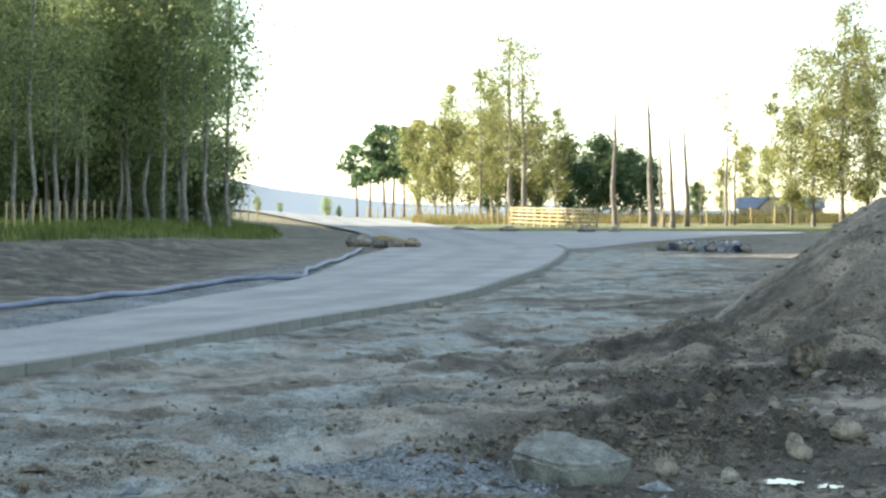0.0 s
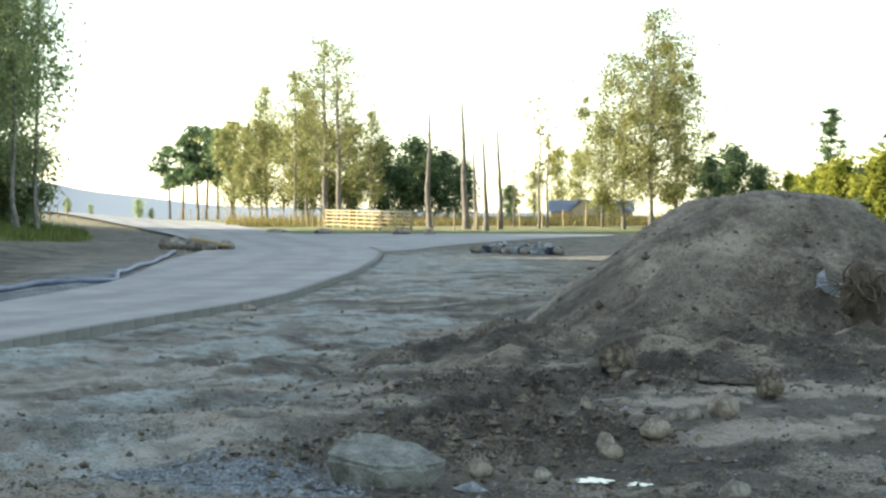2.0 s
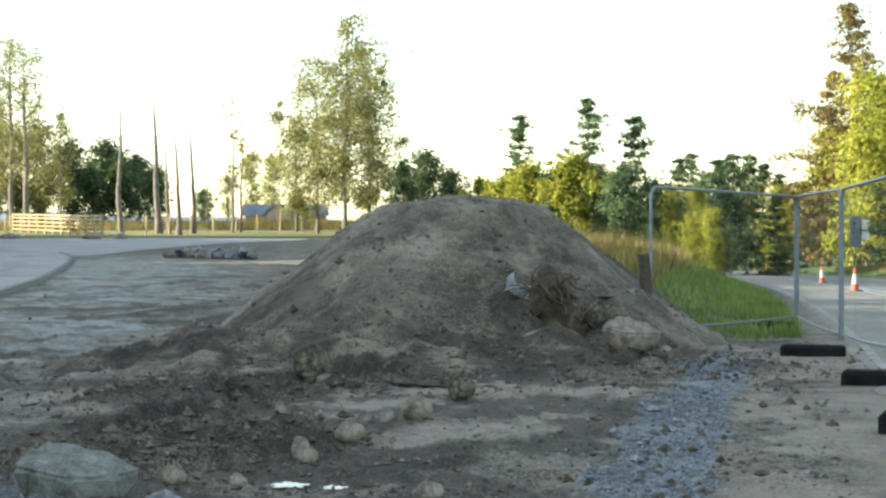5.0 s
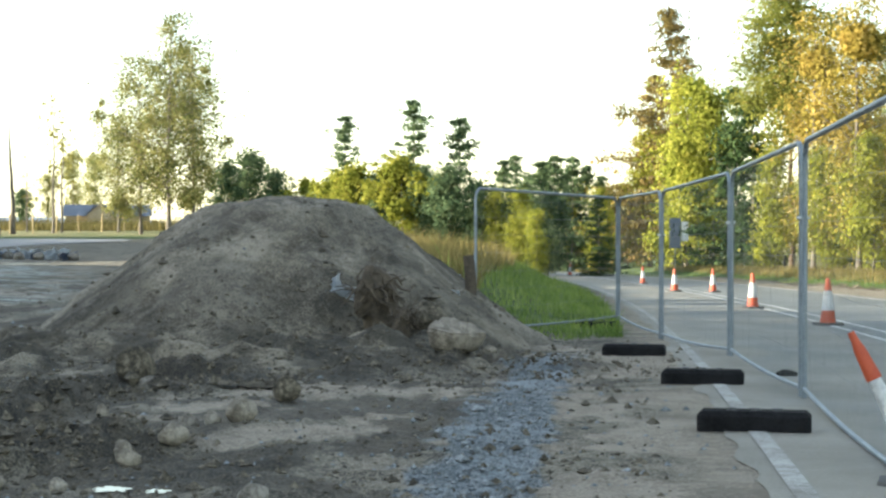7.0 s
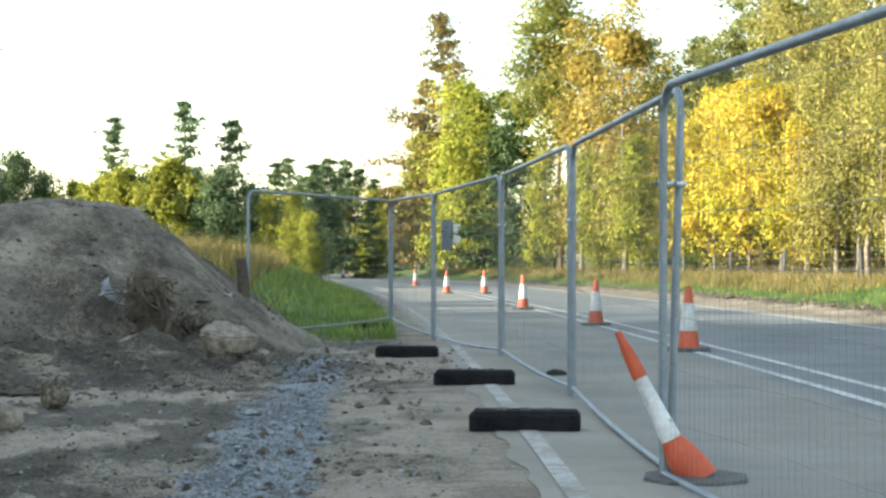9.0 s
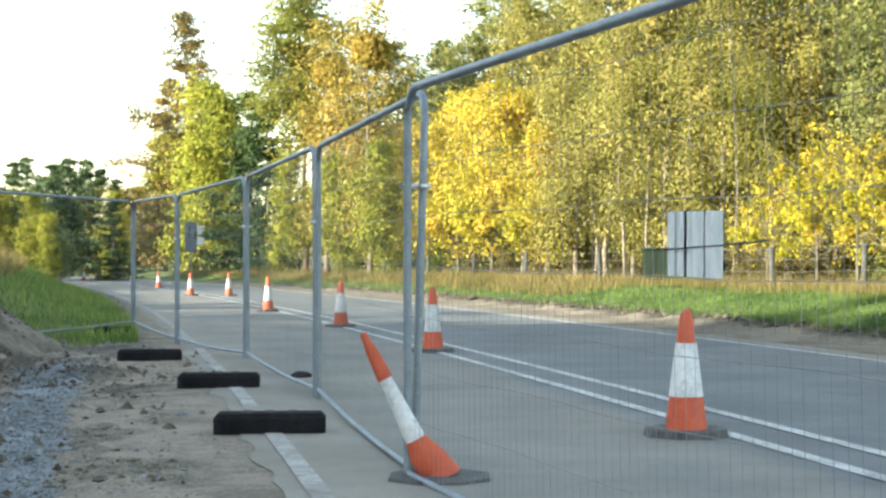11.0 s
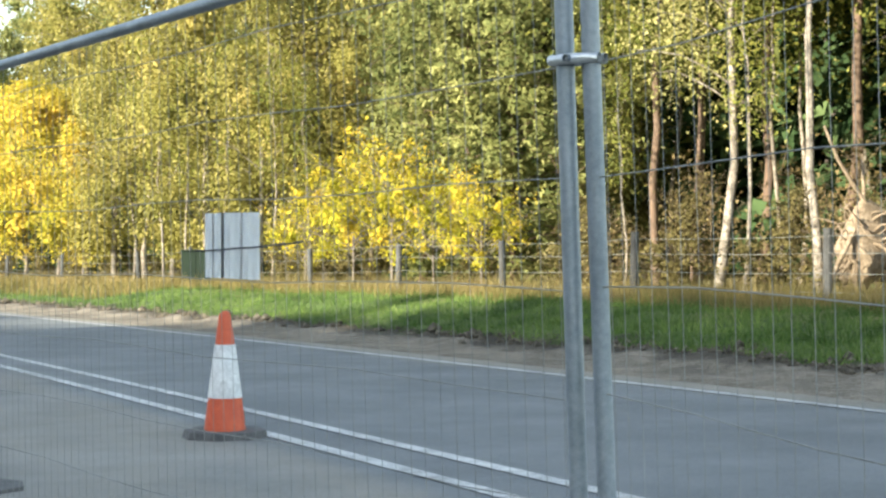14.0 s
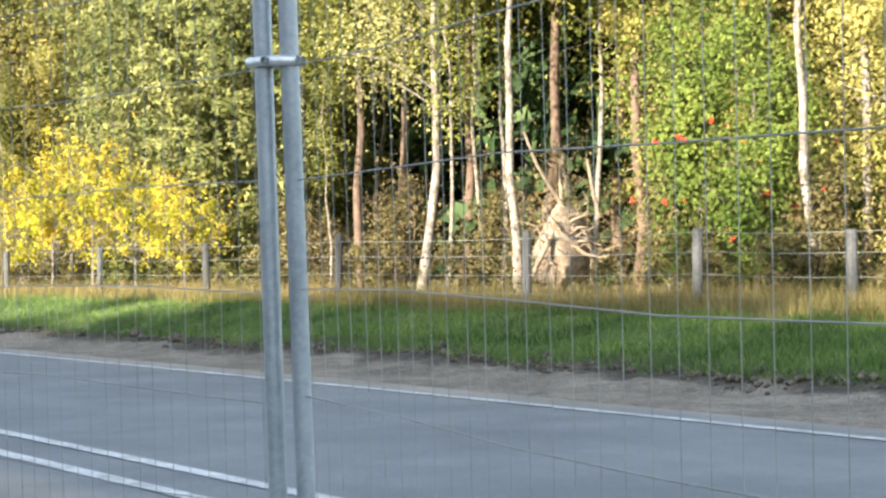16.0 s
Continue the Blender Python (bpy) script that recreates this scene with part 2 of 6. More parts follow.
TIMBER = material("weathered_timber", [(0.15, 0.125, 0.10), (0.28, 0.24, 0.19)], 4.0, 0.85, 0.3, 30)
NEW_TIMBER = material("new_sawn_timber", [(0.30, 0.23, 0.12), (0.46, 0.36, 0.20)], 3.0, 0.8, 0.2, 25)
BOULDER = material("grey_green_stone", [(0.075, 0.078, 0.068), (0.155, 0.162, 0.145), (0.25, 0.26, 0.24)], 3.0, 0.9, 0.5, 14, grain=0.4)
PALE_STONE = material("pale_buff_stone", [(0.12, 0.10, 0.078), (0.22, 0.19, 0.15), (0.33, 0.29, 0.235)], 3.0, 0.9, 0.8, 12, grain=0.5)
CLOD = material("soil_clods", [(0.024, 0.020, 0.014), (0.084, 0.070, 0.050), (0.215, 0.184, 0.138)], 8.0, 0.95, 0.4, 30, grain=0.4)
STONE = material("grey_stone", [(0.085, 0.073, 0.057), (0.175, 0.155, 0.13), (0.29, 0.265, 0.225)], 3.0, 0.9, 0.8, 12, object_random=0.3, grain=0.5)
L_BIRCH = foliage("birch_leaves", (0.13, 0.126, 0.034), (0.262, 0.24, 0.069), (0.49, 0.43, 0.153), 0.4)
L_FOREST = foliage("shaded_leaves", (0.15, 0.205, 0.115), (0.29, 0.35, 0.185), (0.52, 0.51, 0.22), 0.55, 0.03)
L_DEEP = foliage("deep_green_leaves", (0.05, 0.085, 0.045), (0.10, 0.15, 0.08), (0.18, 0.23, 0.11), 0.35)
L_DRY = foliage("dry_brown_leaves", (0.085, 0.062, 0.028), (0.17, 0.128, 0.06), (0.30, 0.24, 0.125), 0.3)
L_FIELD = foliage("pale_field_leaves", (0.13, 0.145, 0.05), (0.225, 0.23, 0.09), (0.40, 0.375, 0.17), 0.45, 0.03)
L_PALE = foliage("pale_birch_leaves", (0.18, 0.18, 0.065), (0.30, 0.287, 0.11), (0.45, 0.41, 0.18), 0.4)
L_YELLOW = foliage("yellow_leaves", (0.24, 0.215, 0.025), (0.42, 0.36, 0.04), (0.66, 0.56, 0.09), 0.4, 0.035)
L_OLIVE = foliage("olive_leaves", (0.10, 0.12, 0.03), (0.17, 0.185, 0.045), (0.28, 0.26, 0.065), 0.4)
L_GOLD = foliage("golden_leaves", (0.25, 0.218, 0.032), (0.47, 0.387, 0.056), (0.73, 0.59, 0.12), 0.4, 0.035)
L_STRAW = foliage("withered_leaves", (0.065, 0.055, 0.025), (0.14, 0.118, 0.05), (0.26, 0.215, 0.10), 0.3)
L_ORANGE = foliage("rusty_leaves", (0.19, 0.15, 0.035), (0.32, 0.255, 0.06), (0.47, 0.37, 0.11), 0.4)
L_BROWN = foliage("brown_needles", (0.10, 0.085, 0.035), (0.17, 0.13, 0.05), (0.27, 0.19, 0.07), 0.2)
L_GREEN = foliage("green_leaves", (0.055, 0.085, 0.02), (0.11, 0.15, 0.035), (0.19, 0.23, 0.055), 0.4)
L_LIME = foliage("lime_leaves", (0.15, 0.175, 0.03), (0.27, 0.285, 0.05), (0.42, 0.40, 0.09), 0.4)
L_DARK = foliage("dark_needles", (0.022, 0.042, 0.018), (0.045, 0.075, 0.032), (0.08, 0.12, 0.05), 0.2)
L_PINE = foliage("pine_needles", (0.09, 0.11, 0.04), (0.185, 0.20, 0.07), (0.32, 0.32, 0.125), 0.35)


def part(name, bm, mat, parent=None, label=""):
    me = bpy.data.meshes.new(name)
    bm.to_mesh(me)
    bm.free()
    return attach(name, me, mat, parent, label)


def attach(name, me, mat, parent=None, label=""):
    if mat:
        me.materials.append(mat)
    ob = new(name, me)
    if parent:
        ob.parent = parent
    if label:
        ob["label"] = label
    return ob


def raw(name, verts, faces, mat=None, parent=None, label="", flat=False):
    """A mesh object from arrays of corners and quads or triangles."""
    verts, faces = np.asarray(verts, np.float32), np.asarray(faces, np.int32)
    me = bpy.data.meshes.new(name)
    k = faces.shape[1]
    me.vertices.add(len(verts))
    me.vertices.foreach_set("co", verts.ravel())
    me.loops.add(faces.size)
    me.loops.foreach_set("vertex_index", faces.ravel())
    me.polygons.add(len(faces))
    me.polygons.foreach_set("loop_start", np.arange(0, faces.size, k, dtype=np.int32))
    me.polygons.foreach_set("use_smooth", np.full(len(faces), not flat))
    me.update(calc_edges=True)
    return attach(name, me, mat, parent, label)


def tube_arrays(points, radii, sides=6):
    """Corners and quads of a round tube along the points."""
    P = np.array([tuple(p) for p in points], float)
    d = np.gradient(P, axis=0)
    d /= np.linalg.norm(d, axis=1)[:, None] + 1e-9
    ref = np.where(np.abs(d[:, 2:3]) > 0.9, [[1.0, 0, 0]], [[0, 0, 1.0]])
    a = np.cross(d, ref)
    a /= np.linalg.norm(a, axis=1)[:, None] + 1e-9
    b = np.cross(d, a)
    t = np.arange(sides) / sides * 2 * np.pi
    ring = a[:, None] * np.cos(t)[None, :, None] + b[:, None] * np.sin(t)[None, :, None]
    V = P[:, None] + ring * np.asarray(radii, float)[:, None, None]
    n = len(P)
    i, j = np.meshgrid(np.arange(n - 1), np.arange(sides), indexing="ij")
    k = (j + 1) % sides
    Fq = np.stack([i * sides + j, i * sides + k, (i + 1) * sides + k, (i + 1) * sides + j], -1).reshape(-1, 4)
    return V.reshape(-1, 3), Fq


def join(pieces):
    vs, fs, n = [], [], 0
    for v, f in pieces:
        vs.append(v)
        fs.append(f + n)
        n += len(v)
    return np.concatenate(vs), np.concatenate(fs)


def tube(name, points, r, mat, parent=None, label="", sides=8):
    radii = [r] * len(points) if np.isscalar(r) else r
    v, f = tube_arrays(points, radii, sides)
    return raw(name, v, f, mat, parent, label)


def box(bm, x0, x1, y0, y1, z0, z1, bevel=0.0):
    g = bmesh.ops.create_cube(bm, size=1)["verts"]
    for v in g:
        v.co = Vector(((x0 + x1) / 2 + v.co.x * (x1 - x0), (y0 + y1) / 2 + v.co.y * (y1 - y0), (z0 + z1) / 2 + v.co.z * (z1 - z0)))
    if bevel:
        edges = {e for v in g for e in v.link_edges}
        bmesh.ops.bevel(bm, geom=list(edges), offset=bevel, segments=1, affect="EDGES")
    return g


def empty(name, m, label="", category="", group=""):
    ob = new(name)
    ob.matrix_world = m
    return tagged(ob, label, category, group)


def at(turn, r, dz=0.0):
    """A point on the ground, by degrees right of north and metres from the origin."""
    a = radians(turn)
    x, y = r * math.sin(a), r * math.cos(a)
    return x, y, float(level(x, y)) + dz


# ---- the ground ----

def relief(x, y):
    """Ruts, clods and ripples of the ground."""
    r = np.hypot(x, y)
    u = x - centre(np.clip(y, -60, 140))
    d, _ = along(LEFT, x, y)
    k, run = along(KERB, x, y)
    onroad = sstep(-0.6, 0.3, d) * sstep(0.3, -0.1, k)
    site = sstep(-3.2, -4.6, u) * sstep(75, 45, r) * (1 - onroad) * sstep(-2.0, -0.4, d)
    z = site * (0.10 * fbm(x * 0.40, y * 0.26, 3, 3) + 0.035 * grainy(x * 1.5, y * 1.3, 4, 9) + 0.045 * grainy(x * 7, y * 7, 4, 31))
    rough = churned(x, y) * site
    z = z + rough * (0.22 * np.abs(fbm(x * 2.6, y * 2.2, 4, 21)) + 0.13 * fbm(x * 8, y * 8, 3, 5))
    c, at_ = along(CUT, x, y)
    c = c + 0.35 * fbm(x * 1.6, y * 1.6, 4, 15)
    z = z + 0.13 * sstep(0.06, -0.10, c) * sstep(-3.2, -0.6, c) * sstep(0.0, 1.2, at_) * sstep(9.8, 8.0, at_)      # a low dug edge
    ruts = sstep(1.2, 2.2, k) * sstep(7.0, 5.5, k) * sstep(34, 20, run)          # wheel tracks along the kerb
    z = z - 0.045 * ruts * (np.sin(k * 4.2 + fbm(x, y, 2, 8)) > 0.35)
    bank = sstep(-4.0, -6.0, d) * sstep(-18, -14, d) * sstep(70, 50, r)
    z = z + bank * 0.16 * fbm(x * 1.1, y * 1.1, 4, 44)
    z = z + sstep(5.2, 6.0, u) * 0.10 * fbm(x * 1.5, y * 1.5, 4, 40) + sstep(90, 200, r) * 0.6 * fbm(x * 0.02, y * 0.02, 3, 50)
    z = z + 0.09 * sstep(0.15, -0.3, k) * sstep(-6, -1, d) * sstep(110, 80, r)
    return z - 0.06 * onroad * sstep(200, 100, r) - 0.03 * sstep(-3.15, -2.75, u) * sstep(4.9, 4.5, u)


CUT = [(-4.7, 7.6), (-5.31, 8.95), (-5.57, 11.5), (-6.3, 14.6), (-5.2, 16.6)]


def churned(x, y):
    """Where the ground is dug over: a strip from the boulder to the foot of the heap."""
    n = 0.8 * fbm(x * 0.7, y * 0.7, 3, 70)
    a = sstep(2.2, 1.2, np.hypot((x + 5.6) * 1.15, (y - 12.7) * 1.0) + n)
    b = sstep(1.7, 0.8, np.hypot((x + 4.45) * 1.35, (y - 9.4) * 0.6) + n)
    c = sstep(2.0, 1.0, np.hypot((x + 5.2) * 0.62, (y - 16.9) * 0.8) + n)
    return np.maximum(np.maximum(a, b), c) * sstep(0.85, 1.15, np.hypot((x + 3.7) / 1.5, (y - 12.3) / 3.0) + 0.6 * n)


def masks(x, y):
    """How much of each kind of surface lies where."""
    r = np.hypot(x, y)
    u = x - centre(np.clip(y, -60, 140))
    d, _ = along(LEFT, x, y)
    k, _ = along(KERB, x, y)
    nz, n2, n3 = fbm(x * 0.5, y * 0.35, 4, 60), grainy(x * 1.6, y * 1.3, 4, 66), grainy(x * 5, y * 4, 4, 69)
    ch = churned(x, y)
    n4 = grainy(x * 3.2, y * 2.8, 5, 81)
    n5 = grainy(x * 0.8, y * 0.8, 5, 83)
    n6 = grainy(x * 1.3, y * 1.2, 6, 85)
    silt = sstep(5.4, 2.6, k + 2.5 * nz + 3.5 * n6) * sstep(-0.2, 0.2, k) * sstep(75, 55, r)
    silt = np.maximum(silt, 0.9 * sstep(-0.34, 0.0, n6 + 0.5 * nz) * sstep(-31.5, -35.0, np.degrees(np.arctan2(x, np.maximum(y, 0.01))) + 5 * nz) * sstep(20, 14, r)) * (1 - ch) * sstep(-0.45, 0.1, n4 + 0.1)
    flat = sstep(1.15, 0.8, np.hypot((x + 3.7) / 1.5, (y - 12.3) / 3.0) + 0.5 * n2)
    pale = sstep(-0.10, 0.14, n2 + 0.4 * n4 + 0.02) * sstep(-5.6, -4.6, u) * sstep(-2.4, -2.9, u) * sstep(26, 20, r) * sstep(6.4, 7.4, r)
    pale = np.maximum(pale, 0.6 * sstep(0.02, 0.2, n5 + 0.6 * n6) * sstep(-7, -9, u) * sstep(70, 45, r)) * (1 - ch)
    pale = np.maximum(pale, flat * sstep(-0.3, 0.0, n4 + 0.1))
    pale = np.maximum(pale, 0.9 * sstep(-4.0, -3.3, u + 0.5 * n2) * sstep(-2.4, -2.9, u) * sstep(5, 7, y) * sstep(60, 30, y))
    dark = np.maximum(ch * sstep(-0.25, 0.15, n4 + 0.1), sstep(0.04, 0.18, n6 - 0.3 * n5) * sstep(-4, -5, u) * sstep(60, 40, r) * 0.85 * (1 - 0.5 * silt))
    dark = np.maximum(dark, 0.8 * sstep(-2.8, -4.2, d + n2) * sstep(-0.15, 0.15, n4 + n5 + 0.1) * sstep(75, 60, r) * (u < -8))
    dark = np.maximum(dark, sstep(6.0, 6.3, u + 0.5 * n2) * sstep(7.1, 6.7, u + 0.5 * n2))
    c, at_ = along(CUT, x, y)
    c = c + 0.35 * fbm(x * 1.6, y * 1.6, 4, 15)
    dark = np.maximum(dark, sstep(-0.28, -0.10, c) * sstep(0.5, 0.1, c) * sstep(0.0, 1.0, at_) * sstep(9.8, 8.5, at_))
    thr = -10.5 + 6.0 * sstep(50, 85, r)
    g = np.abs(x - (-1.78 - 0.125 * (y - 8.5)) + 0.15 * n2)
    gravel = sstep(0.34, 0.24, g + 0.2 * n3) * sstep(5, 6.5, y) * sstep(20, 17, y)
    gravel = np.maximum(gravel, sstep(1.0, 0.6, np.hypot((x + 5.0), (y - 6.7) * 1.3) + n2 + 0.4 * n3))
    gravel = np.maximum(gravel, 0.8 * sstep(-2.6, -0.8, d + n3) * sstep(0.6, -0.2, d) * sstep(60, 40, r))
    margin = 0.5 * sstep(3.9, 4.6, u) * sstep(6.6, 6.1, u + 0.6 * n2)
    grass = sstep(6.5, 6.9, u + 0.5 * n2 + 0.5 * n3)
    grass = np.maximum(grass, sstep(-3.5, -4.2, u + n3) * sstep(24, 26, y + 3 * nz) * sstep(-10.5, -8.5, u))
    far = np.maximum(sstep(96, 104, r + 8 * nz) * sstep(-2, 2, k), sstep(0.4, -0.8, d - thr + 2 * nz) * (x < 0))
    grass = np.maximum(grass, far)
    straw = np.maximum(sstep(8.2, 9.4, u + n2), sstep(100, 112, r) * sstep(-10, -14, u) * (0.6 + nz))
    return {"silt": silt, "pale": np.maximum(pale, margin), "dark": dark, "gravel": gravel, "grass": grass, "straw": np.clip(straw, 0, 1) * 0.75}


def polar_sheet(name, turns, radii, mat, height):
    a, r = np.meshgrid(np.radians(turns), radii, indexing="ij")
    x, y = r * np.sin(a), r * np.cos(a)
    z = height(x, y)
    n, m = a.shape
    i, j = np.meshgrid(np.arange(n - 1), np.arange(m - 1), indexing="ij")
    q = np.stack([i * m + j, (i + 1) * m + j, (i + 1) * m + j + 1, i * m + j + 1], -1).reshape(-1, 4)
    ob = raw(name, np.stack([x, y, z], -1).reshape(-1, 3), q[:, ::-1], mat)
    return ob, x, y


turns = np.concatenate([np.linspace(-180, -56, 50), np.linspace(-55, 50, 600), np.linspace(51, 180, 50)])
radii = np.concatenate([[0.0, 1.0, 2.0, 3.0, 4.0, 4.6], np.geomspace(5.2, 60, 215), np.geomspace(62, 260, 70), np.geomspace(280, 4500, 24)])
ground, gx, gy = polar_sheet("ground", turns, radii, GROUND, lambda x, y: level(x, y) + relief(x, y))
tagged(ground, "churned brown earth with silt, gravel and grassy edges", "ground", kind="structure")
for key, val in masks(gx, gy).items():
    ground.data.attributes.new(key, "FLOAT", "POINT").data.foreach_set("value", np.ascontiguousarray(np.clip(val, 0, 1), np.float32).ravel())


def ribbon(name, left, right, mat, dz, label, n_across=6, wave=0.0):
    """A strip between two curves given by the same number of points, laid on the ground."""
    Lp, Rp = np.array([tuple(p)[:2] for p in left], float), np.array([tuple(p)[:2] for p in right], float)
    t = np.linspace(0, 1, n_across)
    x = Lp[:, None, 0] * (1 - t) + Rp[:, None, 0] * t
    y = Lp[:, None, 1] * (1 - t) + Rp[:, None, 1] * t
    if wave:
        x[:, 0] += wave * fbm(y[:, 0] * 1.5, y[:, 0] * 0, 4, 77)
    z = level(x, y) + dz
    n, m = x.shape
    i, j = np.meshgrid(np.arange(n - 1), np.arange(m - 1), indexing="ij")
    q = np.stack([i * m + j, i * m + j + 1, (i + 1) * m + j + 1, (i + 1) * m + j], -1).reshape(-1, 4)
    return tagged(raw(name, np.stack([x, y, z], -1).reshape(-1, 3), q, mat), label, "road", kind="structure")


YS = np.concatenate([np.linspace(-40, 60, 500), np.linspace(61, 150, 90)])
road = ribbon("road", [(centre(y) - 3.2, y) for y in YS], [(centre(y) + 4.6, y) for y in YS], ASPHALT, 0.006, "worn grey asphalt public road with white lines", 48, 0.10)


def give(ob, key, fn):
    """Writes a surface mask, a function of x and y, into a mesh."""
    co = np.empty(len(ob.data.vertices) * 3, np.float32)
    ob.data.vertices.foreach_get("co", co)
    co = co.reshape(-1, 3).astype(float)
    ob.data.attributes.new(key, "FLOAT", "POINT").data.foreach_set("value", np.clip(fn(co[:, 0], co[:, 1]), 0, 1).astype(np.float32))


def road_dust(x, y):
    u = x - centre(y)
    n = fbm(x * 1.2, y * 0.35, 4, 101)
    near = sstep(-1.9, -2.75, u + 0.7 * n) * sstep(60, 30, y)
    return np.maximum(np.maximum(near, 0.75 * sstep(0.0, -0.5, u + 0.6 * n) * (0.7 + 0.8 * n)), sstep(4.0, 4.6, u + 0.5 * n))


give(road, "dust", road_dust)
for nm, off, w in (("edge_line_near", -3.0, 0.055), ("edge_line_far", 4.1, 0.06), ("double_line_far", 0.22, 0.055), ("double_line_near", -0.24, 0.055)):
    ribbon(nm, [(centre(y) + off - w, y) for y in YS], [(centre(y) + off + w, y) for y in YS], DUSTY_LINE if nm == "edge_line_near" else WHITE_LINE, 0.012, "worn white painted line along the road", 2)


def resample(points, n):
    p = np.array([tuple(q)[:2] for q in points], float)
    s = np.concatenate([[0], np.cumsum(np.hypot(*np.diff(p, axis=0).T))])
    t = np.linspace(0, s[-1], n)
    return np.stack([np.interp(t, s, p[:, 0]), np.interp(t, s, p[:, 1])], -1)


site = ribbon("site_road", resample(LEFT_S, 160), resample(KERB_S, 160), SITE_ROAD, 0.09, "pale compacted crushed stone site road, unsurfaced", 40)


def wheel_tracks(x, y):
    k, run = along(KERB, x, y)
    return np.clip(0.5 * sstep(0.0, 0.5, np.sin(k * 3.1 + 0.7 * fbm(run * 0.05, k * 0, 2, 5)) * 0.6 + fbm(x * 0.6, y * 0.3, 4, 110)), 0, 1)


give(site, "dust", wheel_tracks)

# ---- the heap of soil ----
def fan(x, y):
    """A slope-wise coordinate that runs down the heap's sides, bent by slumps."""
    return np.arctan2(y - 23.4, x + 6.2 + 1.2 * fbm(x * 0.5, y * 0.5, 3, 98)) + 0.35 * fbm(x * 0.9, y * 0.9, 3, 99)


def heap_height(x, y):
    """Height of the heap over the ground: a ridge with a flat crown and slumped sides."""
    a = np.hypot((x + 7.0) / np.where(x < -7.0, 1.07, 1.0), (y - 21.6) / 1.35) + 0.30 * fbm(x * 0.55, y * 0.55, 3, 90)
    b = np.hypot((x + 5.6) / 1.0, (y - 23.4) / 1.3) + 0.3 * fbm(x * 0.6, y * 0.6, 3, 92)
    h1 = 2.18 * np.clip((3.45 - a) / 2.9, -0.3, 1.1)
    h1 = np.where(h1 > 1.86, 1.86 + (h1 - 1.86) * 0.25, h1)
    h2 = 0.9 * np.clip((1.5 - b) / 1.3, -0.3, 1)
    foot = 0.42 * sstep(4.9, 3.0, np.hypot((x + 6.6) / 1.15, (y - 20.0) / 1.25)) * (1 + 0.8 * fbm(x * 1.5, y * 1.5, 3, 95))
    foot = foot * sstep(-3.3, -4.6, x)
    h = np.maximum(np.maximum(h1, h2), foot - 0.1)
    gully = np.abs(fbm(fan(x, y) * 4.0, np.hypot(x + 6.8, y - 21.9) * 0.5, 4, 97))
    return h + sstep(-0.1, 0.4, h) * (0.09 * fbm(x * 1.2, y * 1.2, 5, 91) - 0.11 * gully * sstep(1.7, 1.0, h) + 0.035 * fbm(x * 7, y * 7, 3, 94))


HN = 230
s_ = np.linspace(-1, 1, HN)
hx, hy = np.meshgrid(-6.6 + 6.2 * s_, 21.3 + 7.2 * s_, indexing="ij")
hz = heap_height(hx, hy) + level(hx, hy) - 0.08
ii, jj = np.meshgrid(np.arange(HN - 1), np.arange(HN - 1), indexing="ij")
mound = tagged(raw("earth_mound", np.stack([hx, hy, hz], -1).reshape(-1, 3),
           np.stack([ii * HN + jj, (ii + 1) * HN + jj, (ii + 1) * HN + jj + 1, ii * HN + jj + 1], -1).reshape(-1, 4), MOUND),
       "large mound of brown excavated soil on bare ground", "earth mound")
give(mound, "pale", lambda x, y: 0.5 * sstep(-0.12, 0.3, fbm(fan(x, y) * 9.0, np.hypot(x + 6.8, y - 21.9) * 0.6, 4, 120) + 0.10 * sstep(-6.5, -8, x)) * sstep(16.8, 18.6, y))
give(mound, "dark", lambda x, y: np.maximum(sstep(20.4, 18.2, y - 0.35 * (x + 6.6) + 3 * fbm(x * 0.8, y * 0.8, 3, 122)) * sstep(-0.3, 0.1, fbm(x * 3, y * 3, 3, 123)), 0.5 * sstep(0.02, 0.25, fbm(fan(x, y) * 6, np.hypot(x + 6.8, y - 21.9) * 1.2, 4, 124))))
ribbon("site_road_branch", resample(smooth([(-58, 79), (-50.5, 84.8), (-44, 88.5), (-38, 89)]), 60),
       resample(smooth([(-44, 62), (-34.5, 57.5), (-36, 66), (-37.5, 76), (-37, 86)]), 60), SITE_ROAD, 0.025, "pale crushed stone side branch of the site road", 10)


